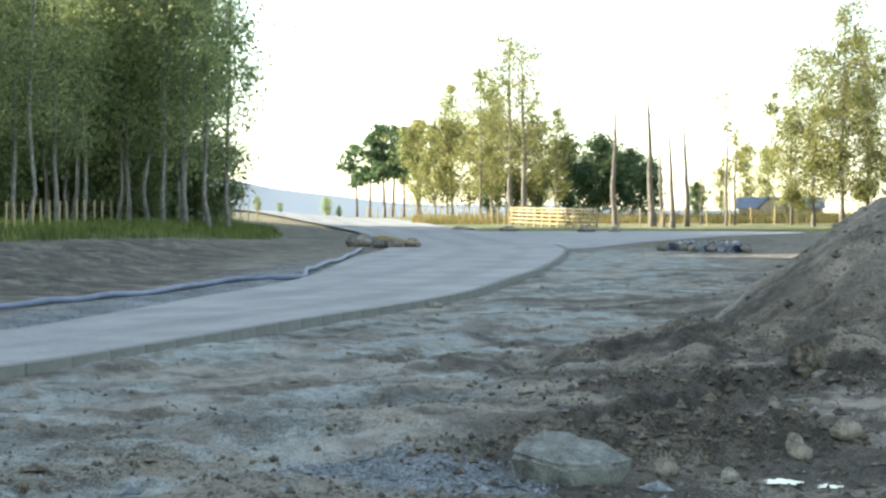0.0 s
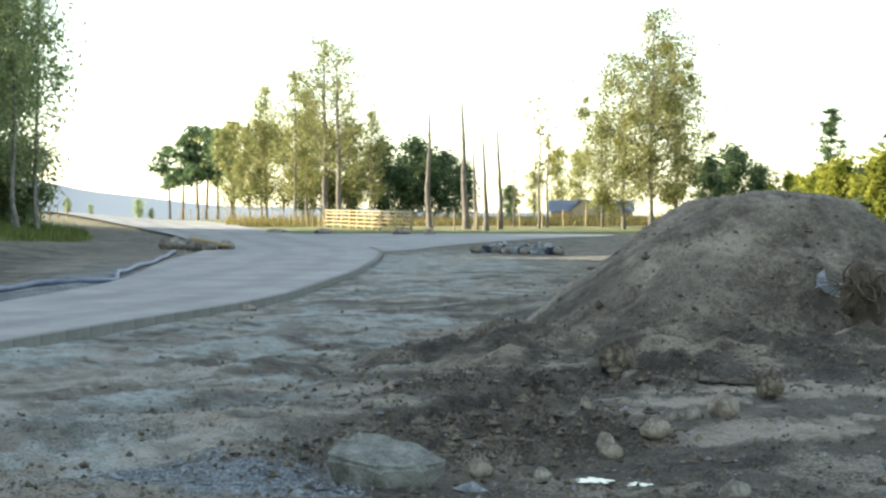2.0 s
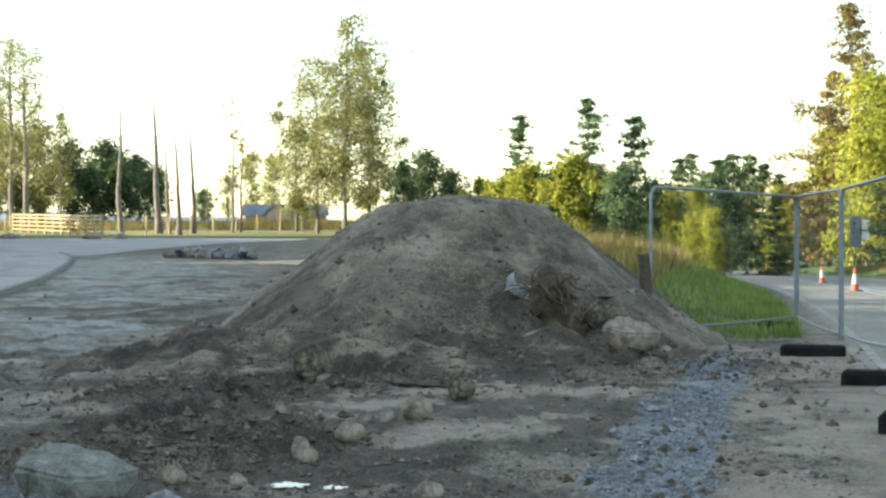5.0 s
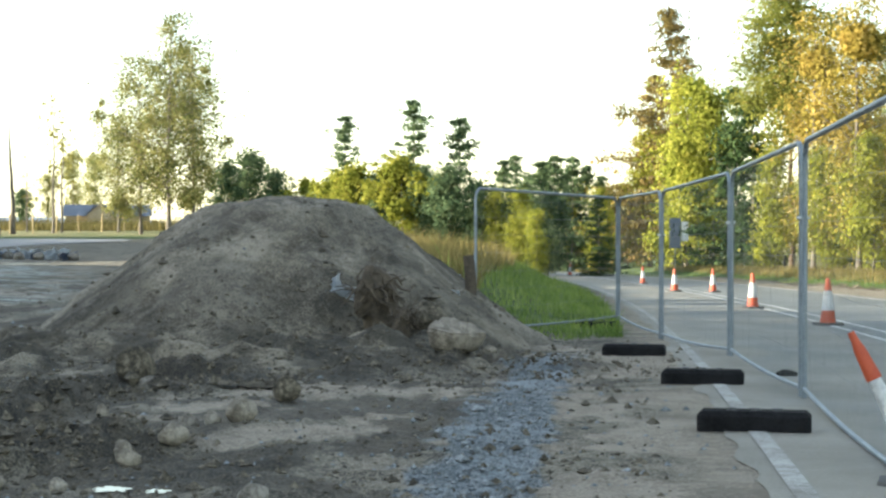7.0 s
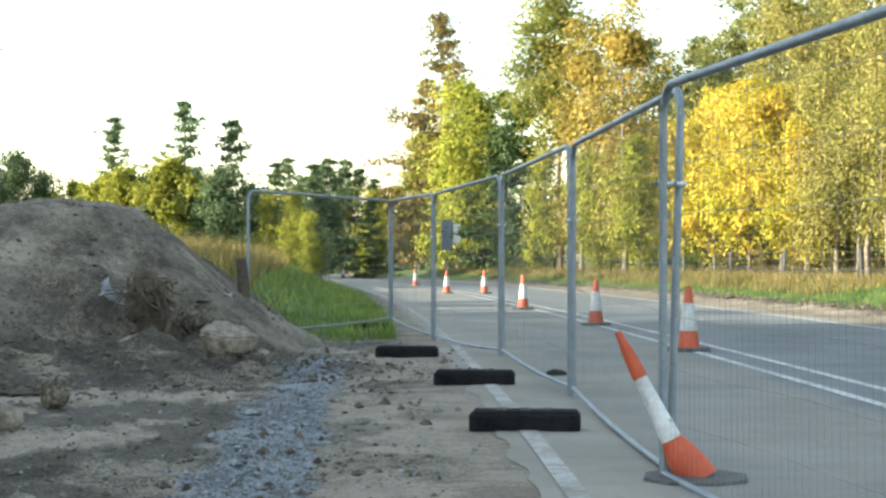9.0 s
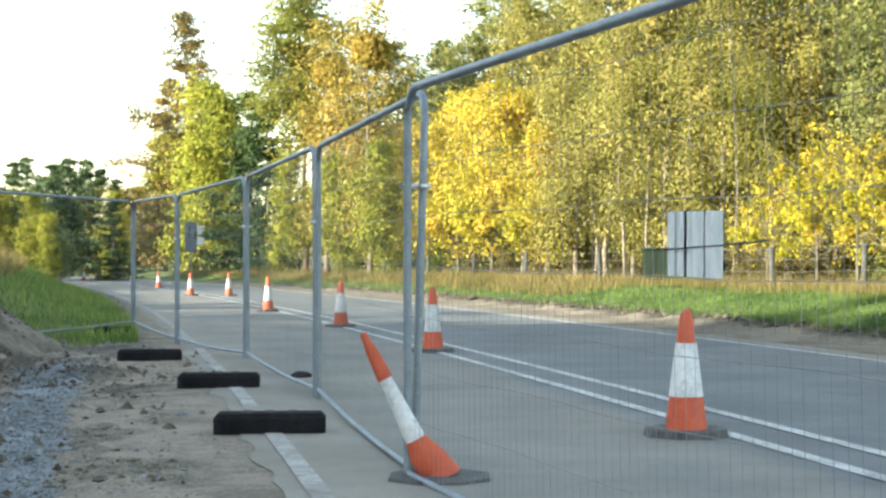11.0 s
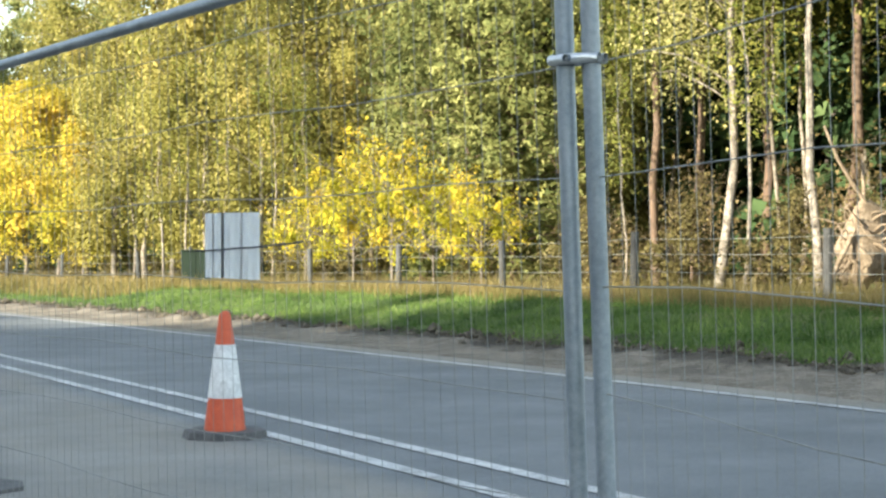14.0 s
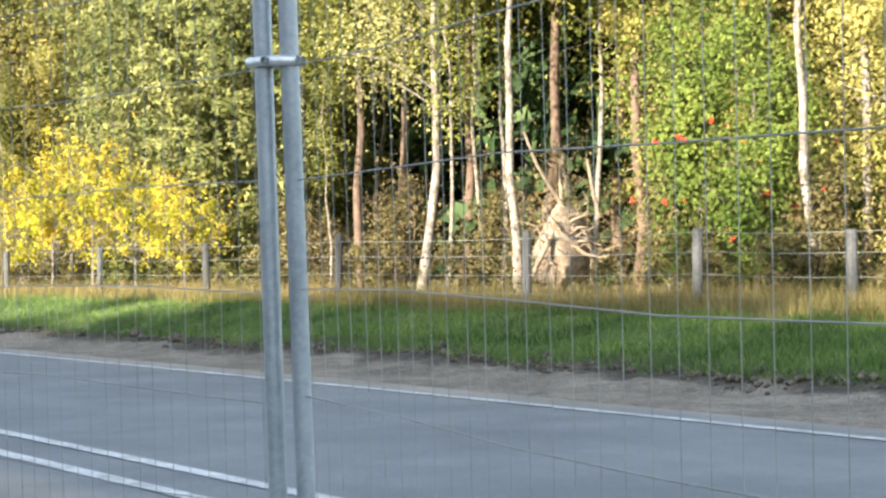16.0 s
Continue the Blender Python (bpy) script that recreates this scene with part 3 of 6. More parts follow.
# ---- temporary mesh fence ----
def fence_panel(a, b, za, zb, h=1.95, lean=(0.0, 0.0)):
    """One panel between two points: a bent tube frame with rounded corners, and a wire mesh."""
    A, B = Vector((a[0], a[1], za)), Vector((b[0], b[1], zb))
    side = (B - A).normalized()
    out_ = Vector((side.y, -side.x, 0))
    n = (B - A).length
    thing = empty("mesh_barrier", Matrix.Translation(A), "galvanised temporary site fence panel with wire mesh", "site fence", "temporary fence panels")

    def P(s, z):
        return side * s + Vector((0, 0, z)) + out_ * (lean[0] + (lean[1] - lean[0]) * s / n) * (z - 1.25)
    r = 0.16
    arc = [(r - r * math.cos(k * math.pi / 12), h - r + r * math.sin(k * math.pi / 12)) for k in range(7)]
    frame_pts = [P(0.03, 0.03), P(0.03, 0.9)] + [P(0.03 + s, z) for s, z in arc] + [P(n / 2, h)] + [P(n - 0.03 - s, z) for s, z in reversed(arc)] + [P(n - 0.03, 0.9), P(n - 0.03, 0.03)]
    tube("tube_frame", frame_pts, 0.021, GALV, thing, sides=10)
    sag = [P(0.05 + (n - 0.1) * k / 8, 0.10 - 0.03 * math.sin(k * math.pi / 8)) for k in range(9)]
    tube("bottom_rail", sag, 0.017, GALV, thing)
    wires = []
    for k in range(1, int(n / 0.075)):
        s = k * 0.075
        wires.append(tube_arrays([P(s, 0.1), P(s + 0.004 * math.sin(k * 3), h * 0.5), P(s, h - 0.02)], [0.0010] * 3, 3))
    for z in np.arange(0.37, h - 0.1, 0.245):
        wires.append(tube_arrays([P(0.03 + (n - 0.06) * k / 10, z + 0.008 * math.sin(k * 1.7 + z * 5)) for k in range(11)], [0.0016] * 11, 4))
    v, f = join(wires)
    tagged(raw("wire_mesh", v, f, WIRE, thing), kind="stuff")
    return thing


def fence_foot(x, y, z, turn):
    """A rubber block foot, long across the fence, with a recess for each post."""
    thing = empty("ballast_block", pose(x, y, z, 0, 0, turn), "black moulded rubber block foot of a fence", "ballast block", "rubber fence feet")
    bm = bmesh.new()
    box(bm, -0.345, 0.345, -0.12, 0.12, -0.03, 0.125, 0.03)
    part("block", bm, RUBBER, thing)
    for k in (-0.14, 0.0, 0.14):
        bm = bmesh.new()
        bmesh.ops.create_cone(bm, cap_ends=True, segments=12, radius1=0.035, radius2=0.03, depth=0.02, matrix=Matrix.Translation((k, 0, 0.128)))
        part("socket", bm, GREY_RUBBER, thing)
    return thing


def clamp(p, q, z):
    """A two-part coupler that ties two posts together."""
    a, b = Vector((*p, z)), Vector((*q, z))
    thing = empty("scaffold_clip", Matrix.Translation((a + b) / 2), "galvanised two-bolt coupler tying two fence posts", "coupler", "fence couplers")
    d = (b - a).normalized()
    half = (b - a).length / 2 + 0.03
    s = Vector((-d.y, d.x, 0))
    for k in (-1, 1):      # brighter zinc than the posts
        tube("strap", [d * t + s * (k * (0.026 if abs(t) < half - 0.02 else 0.012)) for t in np.linspace(-half, half, 9)], 0.012, ZINC, thing)
    tube("bolt", [s * -0.05, s * 0.055], 0.008, GALV, thing)
    return thing


# each panel: foot of its two end posts, and the ground there
PANELS = [((1.374, -1.356), (1.527, 3.539), 0.05, 0.03), ((1.494, 3.539), (0.270, 8.42), 0.02, -0.03), ((0.352, 8.47), (-0.25, 13.33), -0.03, -0.07),
          ((-0.27, 13.38), (-1.10, 18.43), -0.07, -0.14), ((-1.12, 18.48), (-2.26, 22.72), -0.14, -0.25), ((-2.28, 22.76), (-3.39, 27.25), -0.25, -0.26),
          ((-3.41, 27.25), (-4.73, 22.5), -0.26, -0.2)]
for k, (a, b, za, zb) in enumerate(PANELS):
    fence_panel(a, b, za, zb, 1.97, ((0, -0.04), (-0.04, 0.0), (0.03, 0.0))[k] if k < 3 else (0, 0))
clamp((1.471, 3.568), (1.511, 3.509), 1.635)
clamp((0.272, 8.42), (0.358, 8.46), 1.47)
for x_, y_, z_ in ((-0.26, 13.355, 1.32), (-1.11, 18.455, 1.3), (-2.27, 22.74, 1.15)):
    clamp((x_ - 0.02, y_), (x_ + 0.02, y_), z_)
for x, y, z in ((-0.50, 10.75, 0.0), (-1.12, 14.75, -0.08), (-2.2, 19.05, -0.17), (-3.6, 26.0, -0.3)):
    fence_foot(x, y, z, 0)


# ---- traffic cones ----
def traffic_cone(x, y, turn=0.0, h=0.75, tilt=0.0, z=None):
    z = float(level(x, y)) + 0.004 if z is None else z
    thing = empty("traffic_cone", pose(x, y, z, tilt, 0, turn), "orange traffic cone with a white reflective sleeve", "traffic cone", "traffic cones along the road")
    bm = bmesh.new()
    bmesh.ops.create_cone(bm, cap_ends=True, segments=8, radius1=0.265, radius2=0.25, depth=0.05, matrix=Matrix.Translation((0, 0, 0.025)) @ Matrix.Rotation(radians(22.5), 4, "Z"))
    part("base", bm, GREY_RUBBER, thing, "grey rubber base")

    def band(nm, z0, z1, mat, lip=0.0):
        rad = lambda q: 0.128 - 0.092 * (q - 0.05) / (h - 0.05) + lip
        zs = np.linspace(z0, z1, 4)
        v, f = tube_arrays([(0, 0, q) for q in zs], [rad(q) for q in zs], 20)
        raw(nm, v, f, mat, thing)
    band("body", 0.05, h - 0.01, ORANGE)
    band("sleeve", 0.05 + 0.28 * (h - 0.05), 0.05 + 0.74 * (h - 0.05), REFLECTIVE, 0.004)
    bm = bmesh.new()
    bmesh.ops.create_uvsphere(bm, u_segments=12, v_segments=6, radius=0.036, matrix=Matrix.Translation((0, 0, h - 0.014)))
    part("tip", bm, ORANGE, thing)
    return thing


CONES = [(2.03, 10.34), (0.97, 20.4), (-0.16, 28.6), (-1.81, 38.0), (-4.0, 57.0), (-5.3, 57.5), (-8.4, 76.0), (-17.3, 113.0)]
for k, (x, y) in enumerate(CONES):
    traffic_cone(x, y, 17 * k)

# ---- trees ----
def leaf_cloud(points, size, spread, rng_, axis, long=1.0, droop=0.0):
    """Small leaf-shaped triangles round the points, each its own island, facing out of their clump and up."""
    n = len(points)
    off = rng_.normal(0, 1, (n, 3))
    c = points + off * spread
    out_ = c - axis(c[:, 2])
    out_ /= np.linalg.norm(out_, axis=1)[:, None] + 1e-9
    nrm = 0.55 * off + 0.6 * out_ + np.array([0, 0, 0.35]) + rng_.normal(0, 0.55, (n, 3))
    nrm /= np.linalg.norm(nrm, axis=1)[:, None] + 1e-9
    ref = rng_.normal(0, 1, (n, 3))
    ref[:, 2] -= 1.5 * droop
    b = np.cross(nrm, ref)
    b /= np.linalg.norm(b, axis=1)[:, None] + 1e-9
    a = np.cross(b, nrm)
    s = size * rng_.uniform(0.6, 1.4, (n, 1))
    a, b = a * s * long * 1.15, b * s * 0.85
    v = np.stack([c - a * 0.7 - b, c - a * 0.7 + b, c + a], 1).reshape(-1, 3)
    return v, np.arange(3 * n).reshape(-1, 3)


def tree_meshes(seed, h, kind="birch", first=0.25, width=0.3, limbs=26, leaves=9000, leaf=0.07, lean=0.02, trunk=0.011, clump=0.05, tufts=10, uneven=0.9, coarse=False):
    """Arrays of a trunk with limbs and twigs, and of the crown, for a tree h metres tall."""
    g = np.random.default_rng(seed)
    zs = np.linspace(0, 1, 11)
    wob = np.cumsum(g.normal(0, lean, (11, 2)), axis=0) * h * 0.18
    wob -= wob[0]
    P = np.stack([wob[:, 0], wob[:, 1], zs * h], -1)
    R = trunk * h * ((1 - zs) ** 0.8 * 0.95 + 0.05)
    R[0] *= 1.35
    wood = [tube_arrays(P, R, 5 if coarse else 8)]
    pts = []
    conifer = kind in ("spruce", "larch")
    for k in range(limbs):
        f = first + (0.98 - first) * (k + g.uniform(0, 0.8)) / limbs
        if conifer:      # whorls of boughs
            rings = max(8, limbs // 5)
            f = min(first + (0.985 - first) * ((k % rings) + 0.22 * g.normal()) / rings, 0.985)
        base = np.array([np.interp(f, zs, P[:, i]) for i in range(3)])
        q = (f - first) / (1 - first)
        if conifer:
            ln = width * h * (1 - min(q, 1)) ** 0.9 * g.uniform(0.4, 1.1) + 0.012 * h
            rise = -0.3 + 0.75 * q + g.normal(0, 0.13)
        elif kind == "pine":
            ln = width * h * math.sin(math.pi * min(1, 0.25 + 0.75 * q)) ** 0.6 * g.uniform(0.5, 1.1)
            rise = 0.25
        elif kind == "bush":
            ln = width * h * g.uniform(0.6, 1.1) * (1 - 0.45 * q)
            rise = 0.5 + 0.6 * q
        else:
            ln = width * h * (math.sin(math.pi * (0.12 + 0.86 * q)) ** 0.75) * g.uniform(0.6, 1.15)
            rise = 0.75 + 0.5 * q
        az_ = g.uniform(0, 2 * math.pi) + k * 2.4
        d = np.array([math.cos(az_), math.sin(az_), rise])
        d /= np.linalg.norm(d)
        t = np.linspace(0, 1, 5)[:, None]
        sagv = (np.array([0, 0, -0.30]) if kind == "birch" else np.array([0, 0, 0.12 if conifer else -0.05])) * ln
        limb = base + d * ln * t + sagv * t ** 2.2 + g.normal(0, 0.03, (5, 3)) * ln * t
        thick = np.linspace(0.34, 0.07, 5) * np.interp(f, zs, R) * 0.9 + 0.002
        wood.append(tube_arrays(limb[::2], thick[::2], 3) if coarse else tube_arrays(limb, thick, 4))
        m = max(2, int(tufts * (0.4 + ln / (width * h))))
        for j in range(m):
            u = g.uniform(0.2, 1.02)
            p = np.array([np.interp(u, t[:, 0], limb[:, i]) for i in range(3)])
            off = g.normal(0, 1, 3) * ln * (0.10 if conifer else 0.2)
            if conifer:
                off[2] = -abs(off[2]) * 0.6
            if kind == "birch":
                off[2] -= abs(g.normal(0, 0.12)) * ln
            e = p + off
            if not conifer and not coarse and j % 5 == 0:
                wood.append(tube_arrays(np.stack([p, (p + e) / 2 + g.normal(0, 0.02, 3) * ln, e]), [0.006 * h / 10 + 0.003, 0.004, 0.002], 3))
            pts.append(e if conifer else p + (e - p) * g.uniform(0.5, 1.0))
    pts = np.array(pts)
    share = np.exp(g.normal(0, uneven, len(pts)))
    idx = g.choice(len(pts), leaves, p=share / share.sum())
    weight = np.exp(g.normal(0, 0.3, len(pts)))[idx][:, None]
    spread = np.array([[clump, clump, clump * (0.4 if conifer else 0.45 if kind == "pine" else 0.9)]]) * h * weight
    crown = leaf_cloud(pts[idx], leaf, spread, g, lambda z: np.stack([np.interp(z, P[:, 2], P[:, 0]), np.interp(z, P[:, 2], P[:, 1]), z - 0.12 * h], -1), long=1.9 if kind in ("spruce", "pine", "larch") else 1.1, droop=0.9 if kind == "birch" else 0.0)
    return join(wood), crown


PROTO = {}


def tree(kind_key, x, y, turn=0.0, size=1.0, z=None, label=None, group=None, name="tree"):
    """A tree of one of the grown kinds at x, y."""
    spec, bark, leaf_mat, text, cat = KINDS[kind_key]
    z = float(level(x, y)) - 0.06 if z is None else z
    m = pose(x, y, z, 0, 0, turn)
    if kind_key not in PROTO:
        (wv, wf), (cv, cf) = tree_meshes(**spec)
        thing = empty(name, Matrix.Identity(4), text, cat)
        raw("trunk", wv, wf, bark, thing)
        if spec["leaves"] > 1:
            raw("crown", cv, cf, leaf_mat, thing, flat=True)
        PROTO[kind_key] = thing
        made = thing
        thing.matrix_basis = m @ Matrix.Diagonal((size, size, size, 1))
    else:
        made = copy_thing(PROTO[kind_key], m)
        made.scale = (size, size, size)
    tagged(made, label or text, cat, group or "")
    return made


def wood_mass(name, kind_key, spots, label):
    """Many alike trees too far back to tell apart, in one mesh: (x, y, turn, size) each."""
    sp, bark, leaf_mat, _, _ = KINDS[kind_key]
    (wv, wf), (cv, cf) = tree_meshes(**sp)
    wt = np.concatenate([wf[:, [0, 1, 2]], wf[:, [0, 2, 3]]])
    V, Fa, Mi, n = [], [], [], 0
    for x, y, turn, size in spots:
        c, s = math.cos(radians(turn)), math.sin(radians(turn))
        rot = np.array([[c, -s, 0], [s, c, 0], [0, 0, 1]]) * size
        off = np.array([x, y, float(level(x, y)) - 0.06])
        for vv, ff, mi in ((wv, wt, 0), (cv, cf, 1)):
            V.append(vv @ rot.T + off)
            Fa.append(ff + n)
            Mi.append(np.full(len(ff), mi, np.int32))
            n += len(vv)
    ob = raw(name, np.concatenate(V), np.concatenate(Fa), bark, flat=True)
    ob.data.materials.append(leaf_mat)
    ob.data.polygons.foreach_set("material_index", np.concatenate(Mi))
    return tagged(ob, label, "wood", kind="stuff")


def spec(seed, h, **k):
    return dict(seed=seed, h=h, **k)


KINDS = {
    "forest_a": (spec(1, 15, kind="birch", first=0.24, width=0.15, limbs=30, leaves=7000, leaf=0.058, trunk=0.0075, lean=0.035, clump=0.045, uneven=1.3, tufts=8), SHADE_BARK, L_FOREST, "tall pale-trunked birch in shade at the wood's edge", "tree"),
    "forest_b": (spec(2, 16, kind="birch", first=0.3, width=0.14, limbs=28, leaves=6200, leaf=0.058, trunk=0.0065, lean=0.045, clump=0.045, uneven=1.3, tufts=8), SHADE_BARK, L_FOREST, "tall slim leaning birch in the shaded wood", "tree"),
    "forest_c": (spec(3, 14, kind="spruce", first=0.10, width=0.3, limbs=46, leaves=1700, leaf=0.2, coarse=True), GREY_BARK, L_DEEP, "dark conifer in the shaded wood", "tree"),
    "forest_d": (spec(36, 15, kind="birch", first=0.2, width=0.17, limbs=24, leaves=2600, leaf=0.11, trunk=0.0075, lean=0.04, clump=0.05, uneven=1.2, coarse=True), SHADE_BARK, L_FOREST, "slim birch deep in the shaded wood", "tree"),
    "shade_a": (spec(31, 16, kind="oak", first=0.15, width=0.24, limbs=10, leaves=420, leaf=1.1, clump=0.06, tufts=2, coarse=True), GREY_BARK, L_GREEN, "tall broadleaf tree added out of view to shade the site", "tree"),
    "back_spruce": (spec(32, 11, kind="spruce", first=0.04, width=0.3, limbs=30, leaves=1300, leaf=0.19, clump=0.035, coarse=True), GREY_BARK, L_DARK, "dense dark spruce at the back of the wood", "tree"),
    "back_pine": (spec(33, 12, kind="pine", first=0.2, width=0.22, limbs=26, leaves=2200, leaf=0.17, clump=0.06, tufts=4, coarse=True), PINE_BARK, L_PINE, "pine at the back of the wood", "tree"),
    "far_pine": (spec(4, 9, kind="pine", first=0.42, width=0.22, limbs=18, leaves=1500, leaf=0.13, clump=0.035, trunk=0.018, coarse=True), PINE_BARK, L_DEEP, "far dark pine with a bare stem", "tree"),
    "field_a": (spec(5, 12.6, kind="birch", first=0.18, width=0.27, limbs=44, leaves=6500, leaf=0.075, clump=0.024, uneven=1.3, trunk=0.012), GREY_BARK, L_FIELD, "thin-crowned yellow-green field tree", "tree"),
    "field_d": (spec(35, 12.8, kind="oak", first=0.25, width=0.26, limbs=40, leaves=3600, leaf=0.07, clump=0.022, uneven=1.3, trunk=0.016), GREY_BARK, L_FIELD, "field tree with a half-bare open crown", "tree"),
    "field_b": (spec(6, 8.5, kind="oak", first=0.16, width=0.30, limbs=36, leaves=5200, leaf=0.085, clump=0.036, uneven=1.1), GREY_BARK, L_FIELD, "yellowing broadleaf tree at the field's edge", "tree"),
    "field_c": (spec(7, 6.0, kind="oak", first=0.10, width=0.38, limbs=40, leaves=5200, leaf=0.1, clump=0.05, uneven=1.2, coarse=True), GREY_BARK, L_DEEP, "dark green rounded tree by the field", "tree"),
    "bare": (spec(8, 8.5, kind="oak", first=0.45, width=0.08, limbs=12, leaves=1, leaf=0.01, trunk=0.024, tufts=3, lean=0.03), GREY_BARK, L_BIRCH, "bare dead trunk with broken limbs", "tree"),
    "sparse": (spec(9, 8.5, kind="birch", first=0.30, width=0.17, limbs=26, leaves=150, leaf=0.10, trunk=0.010, tufts=6, clump=0.03), GREY_BARK, L_BIRCH, "nearly leafless thin birch", "tree"),
    "big_birch": (spec(10, 13.2, kind="birch", first=0.14, width=0.34, limbs=64, leaves=13000, leaf=0.075, clump=0.028, uneven=1.7), GREY_BARK, L_FIELD, "large yellow-green weeping birch", "tree"),
    "fir": (spec(11, 8.0, kind="spruce", first=0.06, width=0.44, limbs=80, leaves=6500, leaf=0.06, clump=0.02, uneven=0.9, tufts=10, coarse=True), GREY_BARK, L_DEEP, "dark green fir standing above the bushes", "tree"),
    "lime_bush": (spec(12, 4.5, kind="oak", first=0.06, width=0.46, limbs=30, leaves=6000, leaf=0.1, coarse=True), GREY_BARK, L_LIME, "bright green broadleaf bush", "bush"),
    "larch": (spec(13, 11, kind="larch", first=0.10, width=0.42, limbs=100, leaves=15000, leaf=0.05, clump=0.02, uneven=0.9, tufts=10, coarse=True), GREY_BARK, L_BROWN, "tall thin conifer turning rusty", "tree"),
    "young_yellow": (spec(14, 7.5, kind="birch", first=0.06, width=0.28, limbs=44, leaves=11000, leaf=0.072, clump=0.042, uneven=1.6), GREY_BARK, L_LIME, "yellow-green roadside tree in full leaf", "tree"),
    "rusty": (spec(15, 9.5, kind="oak", first=0.10, width=0.28, limbs=46, leaves=17000, leaf=0.058, clump=0.04, uneven=1.6), GREY_BARK, L_ORANGE, "broadleaf tree with rusty autumn leaves", "tree"),
    "dark_spruce": (spec(16, 11, kind="spruce", first=0.06, width=0.34, limbs=84, leaves=9000, leaf=0.075, clump=0.024, coarse=True, uneven=0.8), GREY_BARK, L_DARK, "dense dark spruce beside the road", "tree"),
    "birch_a": (spec(17, 9.0, kind="birch", first=0.12, width=0.24, limbs=46, leaves=21000, leaf=0.034, clump=0.027, trunk=0.008, uneven=1.7), BIRCH_BARK, L_BIRCH, "slender white-stemmed birch with yellow-green leaves", "tree"),
    "birch_b": (spec(18, 8.0, kind="birch", first=0.14, width=0.28, limbs=46, leaves=21000, leaf=0.034, clump=0.028, trunk=0.008, lean=0.05, uneven=1.7), BIRCH_BARK, L_BIRCH, "leaning white-stemmed birch in autumn leaf", "tree"),
    "maple": (spec(19, 2.7, kind="bush", first=0.3, width=1.0, limbs=46, leaves=6500, leaf=0.036, clump=0.035, uneven=1.9, trunk=0.015), GREY_BARK, L_YELLOW, "bright yellow maple bush by the fence", "bush"),
    "orange_tree": (spec(20, 5.5, kind="oak", first=0.10, width=0.38, limbs=42, leaves=14000, leaf=0.043, clump=0.035, uneven=1.9), GREY_BARK, L_GOLD, "golden yellow tree behind the road fence", "tree"),
    "pine_low": (spec(21, 9.0, kind="pine", first=0.06, width=0.28, limbs=60, leaves=20000, leaf=0.04, clump=0.026, uneven=1.5), PINE_BARK, L_PINE, "pine with soft green needles down to the ground", "tree"),
    "pine_stem": (spec(22, 13.0, kind="pine", first=0.42, width=0.20, limbs=22, leaves=11000, leaf=0.05, clump=0.038, trunk=0.009, lean=0.03), PINE_BARK, L_OLIVE, "tall pine with a bare reddish stem", "tree"),
    "birch_stem": (spec(23, 12.0, kind="birch", first=0.26, width=0.26, limbs=26, leaves=20000, leaf=0.027, clump=0.03, trunk=0.0075, lean=0.03), BIRCH_BARK, L_PALE, "tall white birch stem at the wood's edge", "tree"),
    "birch_pole": (spec(43, 12.0, kind="birch", first=0.5, width=0.16, limbs=20, leaves=6000, leaf=0.032, clump=0.035, trunk=0.0075, lean=0.035), BIRCH_BARK, L_BIRCH, "tall birch stem bare to half its height", "tree"),
    "thin_stem": (spec(24, 8.0, kind="oak", first=0.45, width=0.12, limbs=14, leaves=2000, leaf=0.036, clump=0.035, trunk=0.006, lean=0.05), BIRCH_BARK, L_OLIVE, "thin crooked sapling with few leaves", "tree"),
    "brush": (spec(25, 1.6, kind="bush", first=0.05, width=0.6, limbs=20, leaves=3400, leaf=0.028, clump=0.06, trunk=0.012, uneven=1.0), GREY_BARK, L_STRAW, "low withered brush under the trees", "bush"),
    "green_brush": (spec(26, 2.4, kind="bush", first=0.05, width=0.5, limbs=30, leaves=7000, leaf=0.036, clump=0.06, trunk=0.010), GREY_BARK, L_GREEN, "leafy green undergrowth bush", "bush"),
    "twigs": (spec(41, 2.1, kind="bush", first=0.02, width=0.55, limbs=30, leaves=900, leaf=0.03, clump=0.06, trunk=0.010, tufts=14), DRY_TWIG, L_DRY, "tangle of dry brown twigs under the trees", "bush"),
    "understorey": (spec(42, 4.2, kind="oak", first=0.04, width=0.42, limbs=20, leaves=2600, leaf=0.09, clump=0.07, coarse=True), SHADE_BARK, L_FOREST, "shaded green undergrowth between the birch stems", "bush"),
    "rowan": (spec(27, 5.5, kind="oak", first=0.14, width=0.34, limbs=40, leaves=11000, leaf=0.042, clump=0.04, uneven=1.6), GREY_BARK, L_GREEN, "green rowan with red berries", "tree"),
}


def plant(key, turn, r, spin=0.0, size=1.0, group=""):
    x, y, _ = at(turn, r)
    return tree(key, x, y, spin, size, group=group)


def px(x, t0=-35.0):
    """Degrees right of north for a bearing given along the first view."""
    return t0 + math.degrees(math.atan((x - 784) / 3050))


g = np.random.default_rng(3)
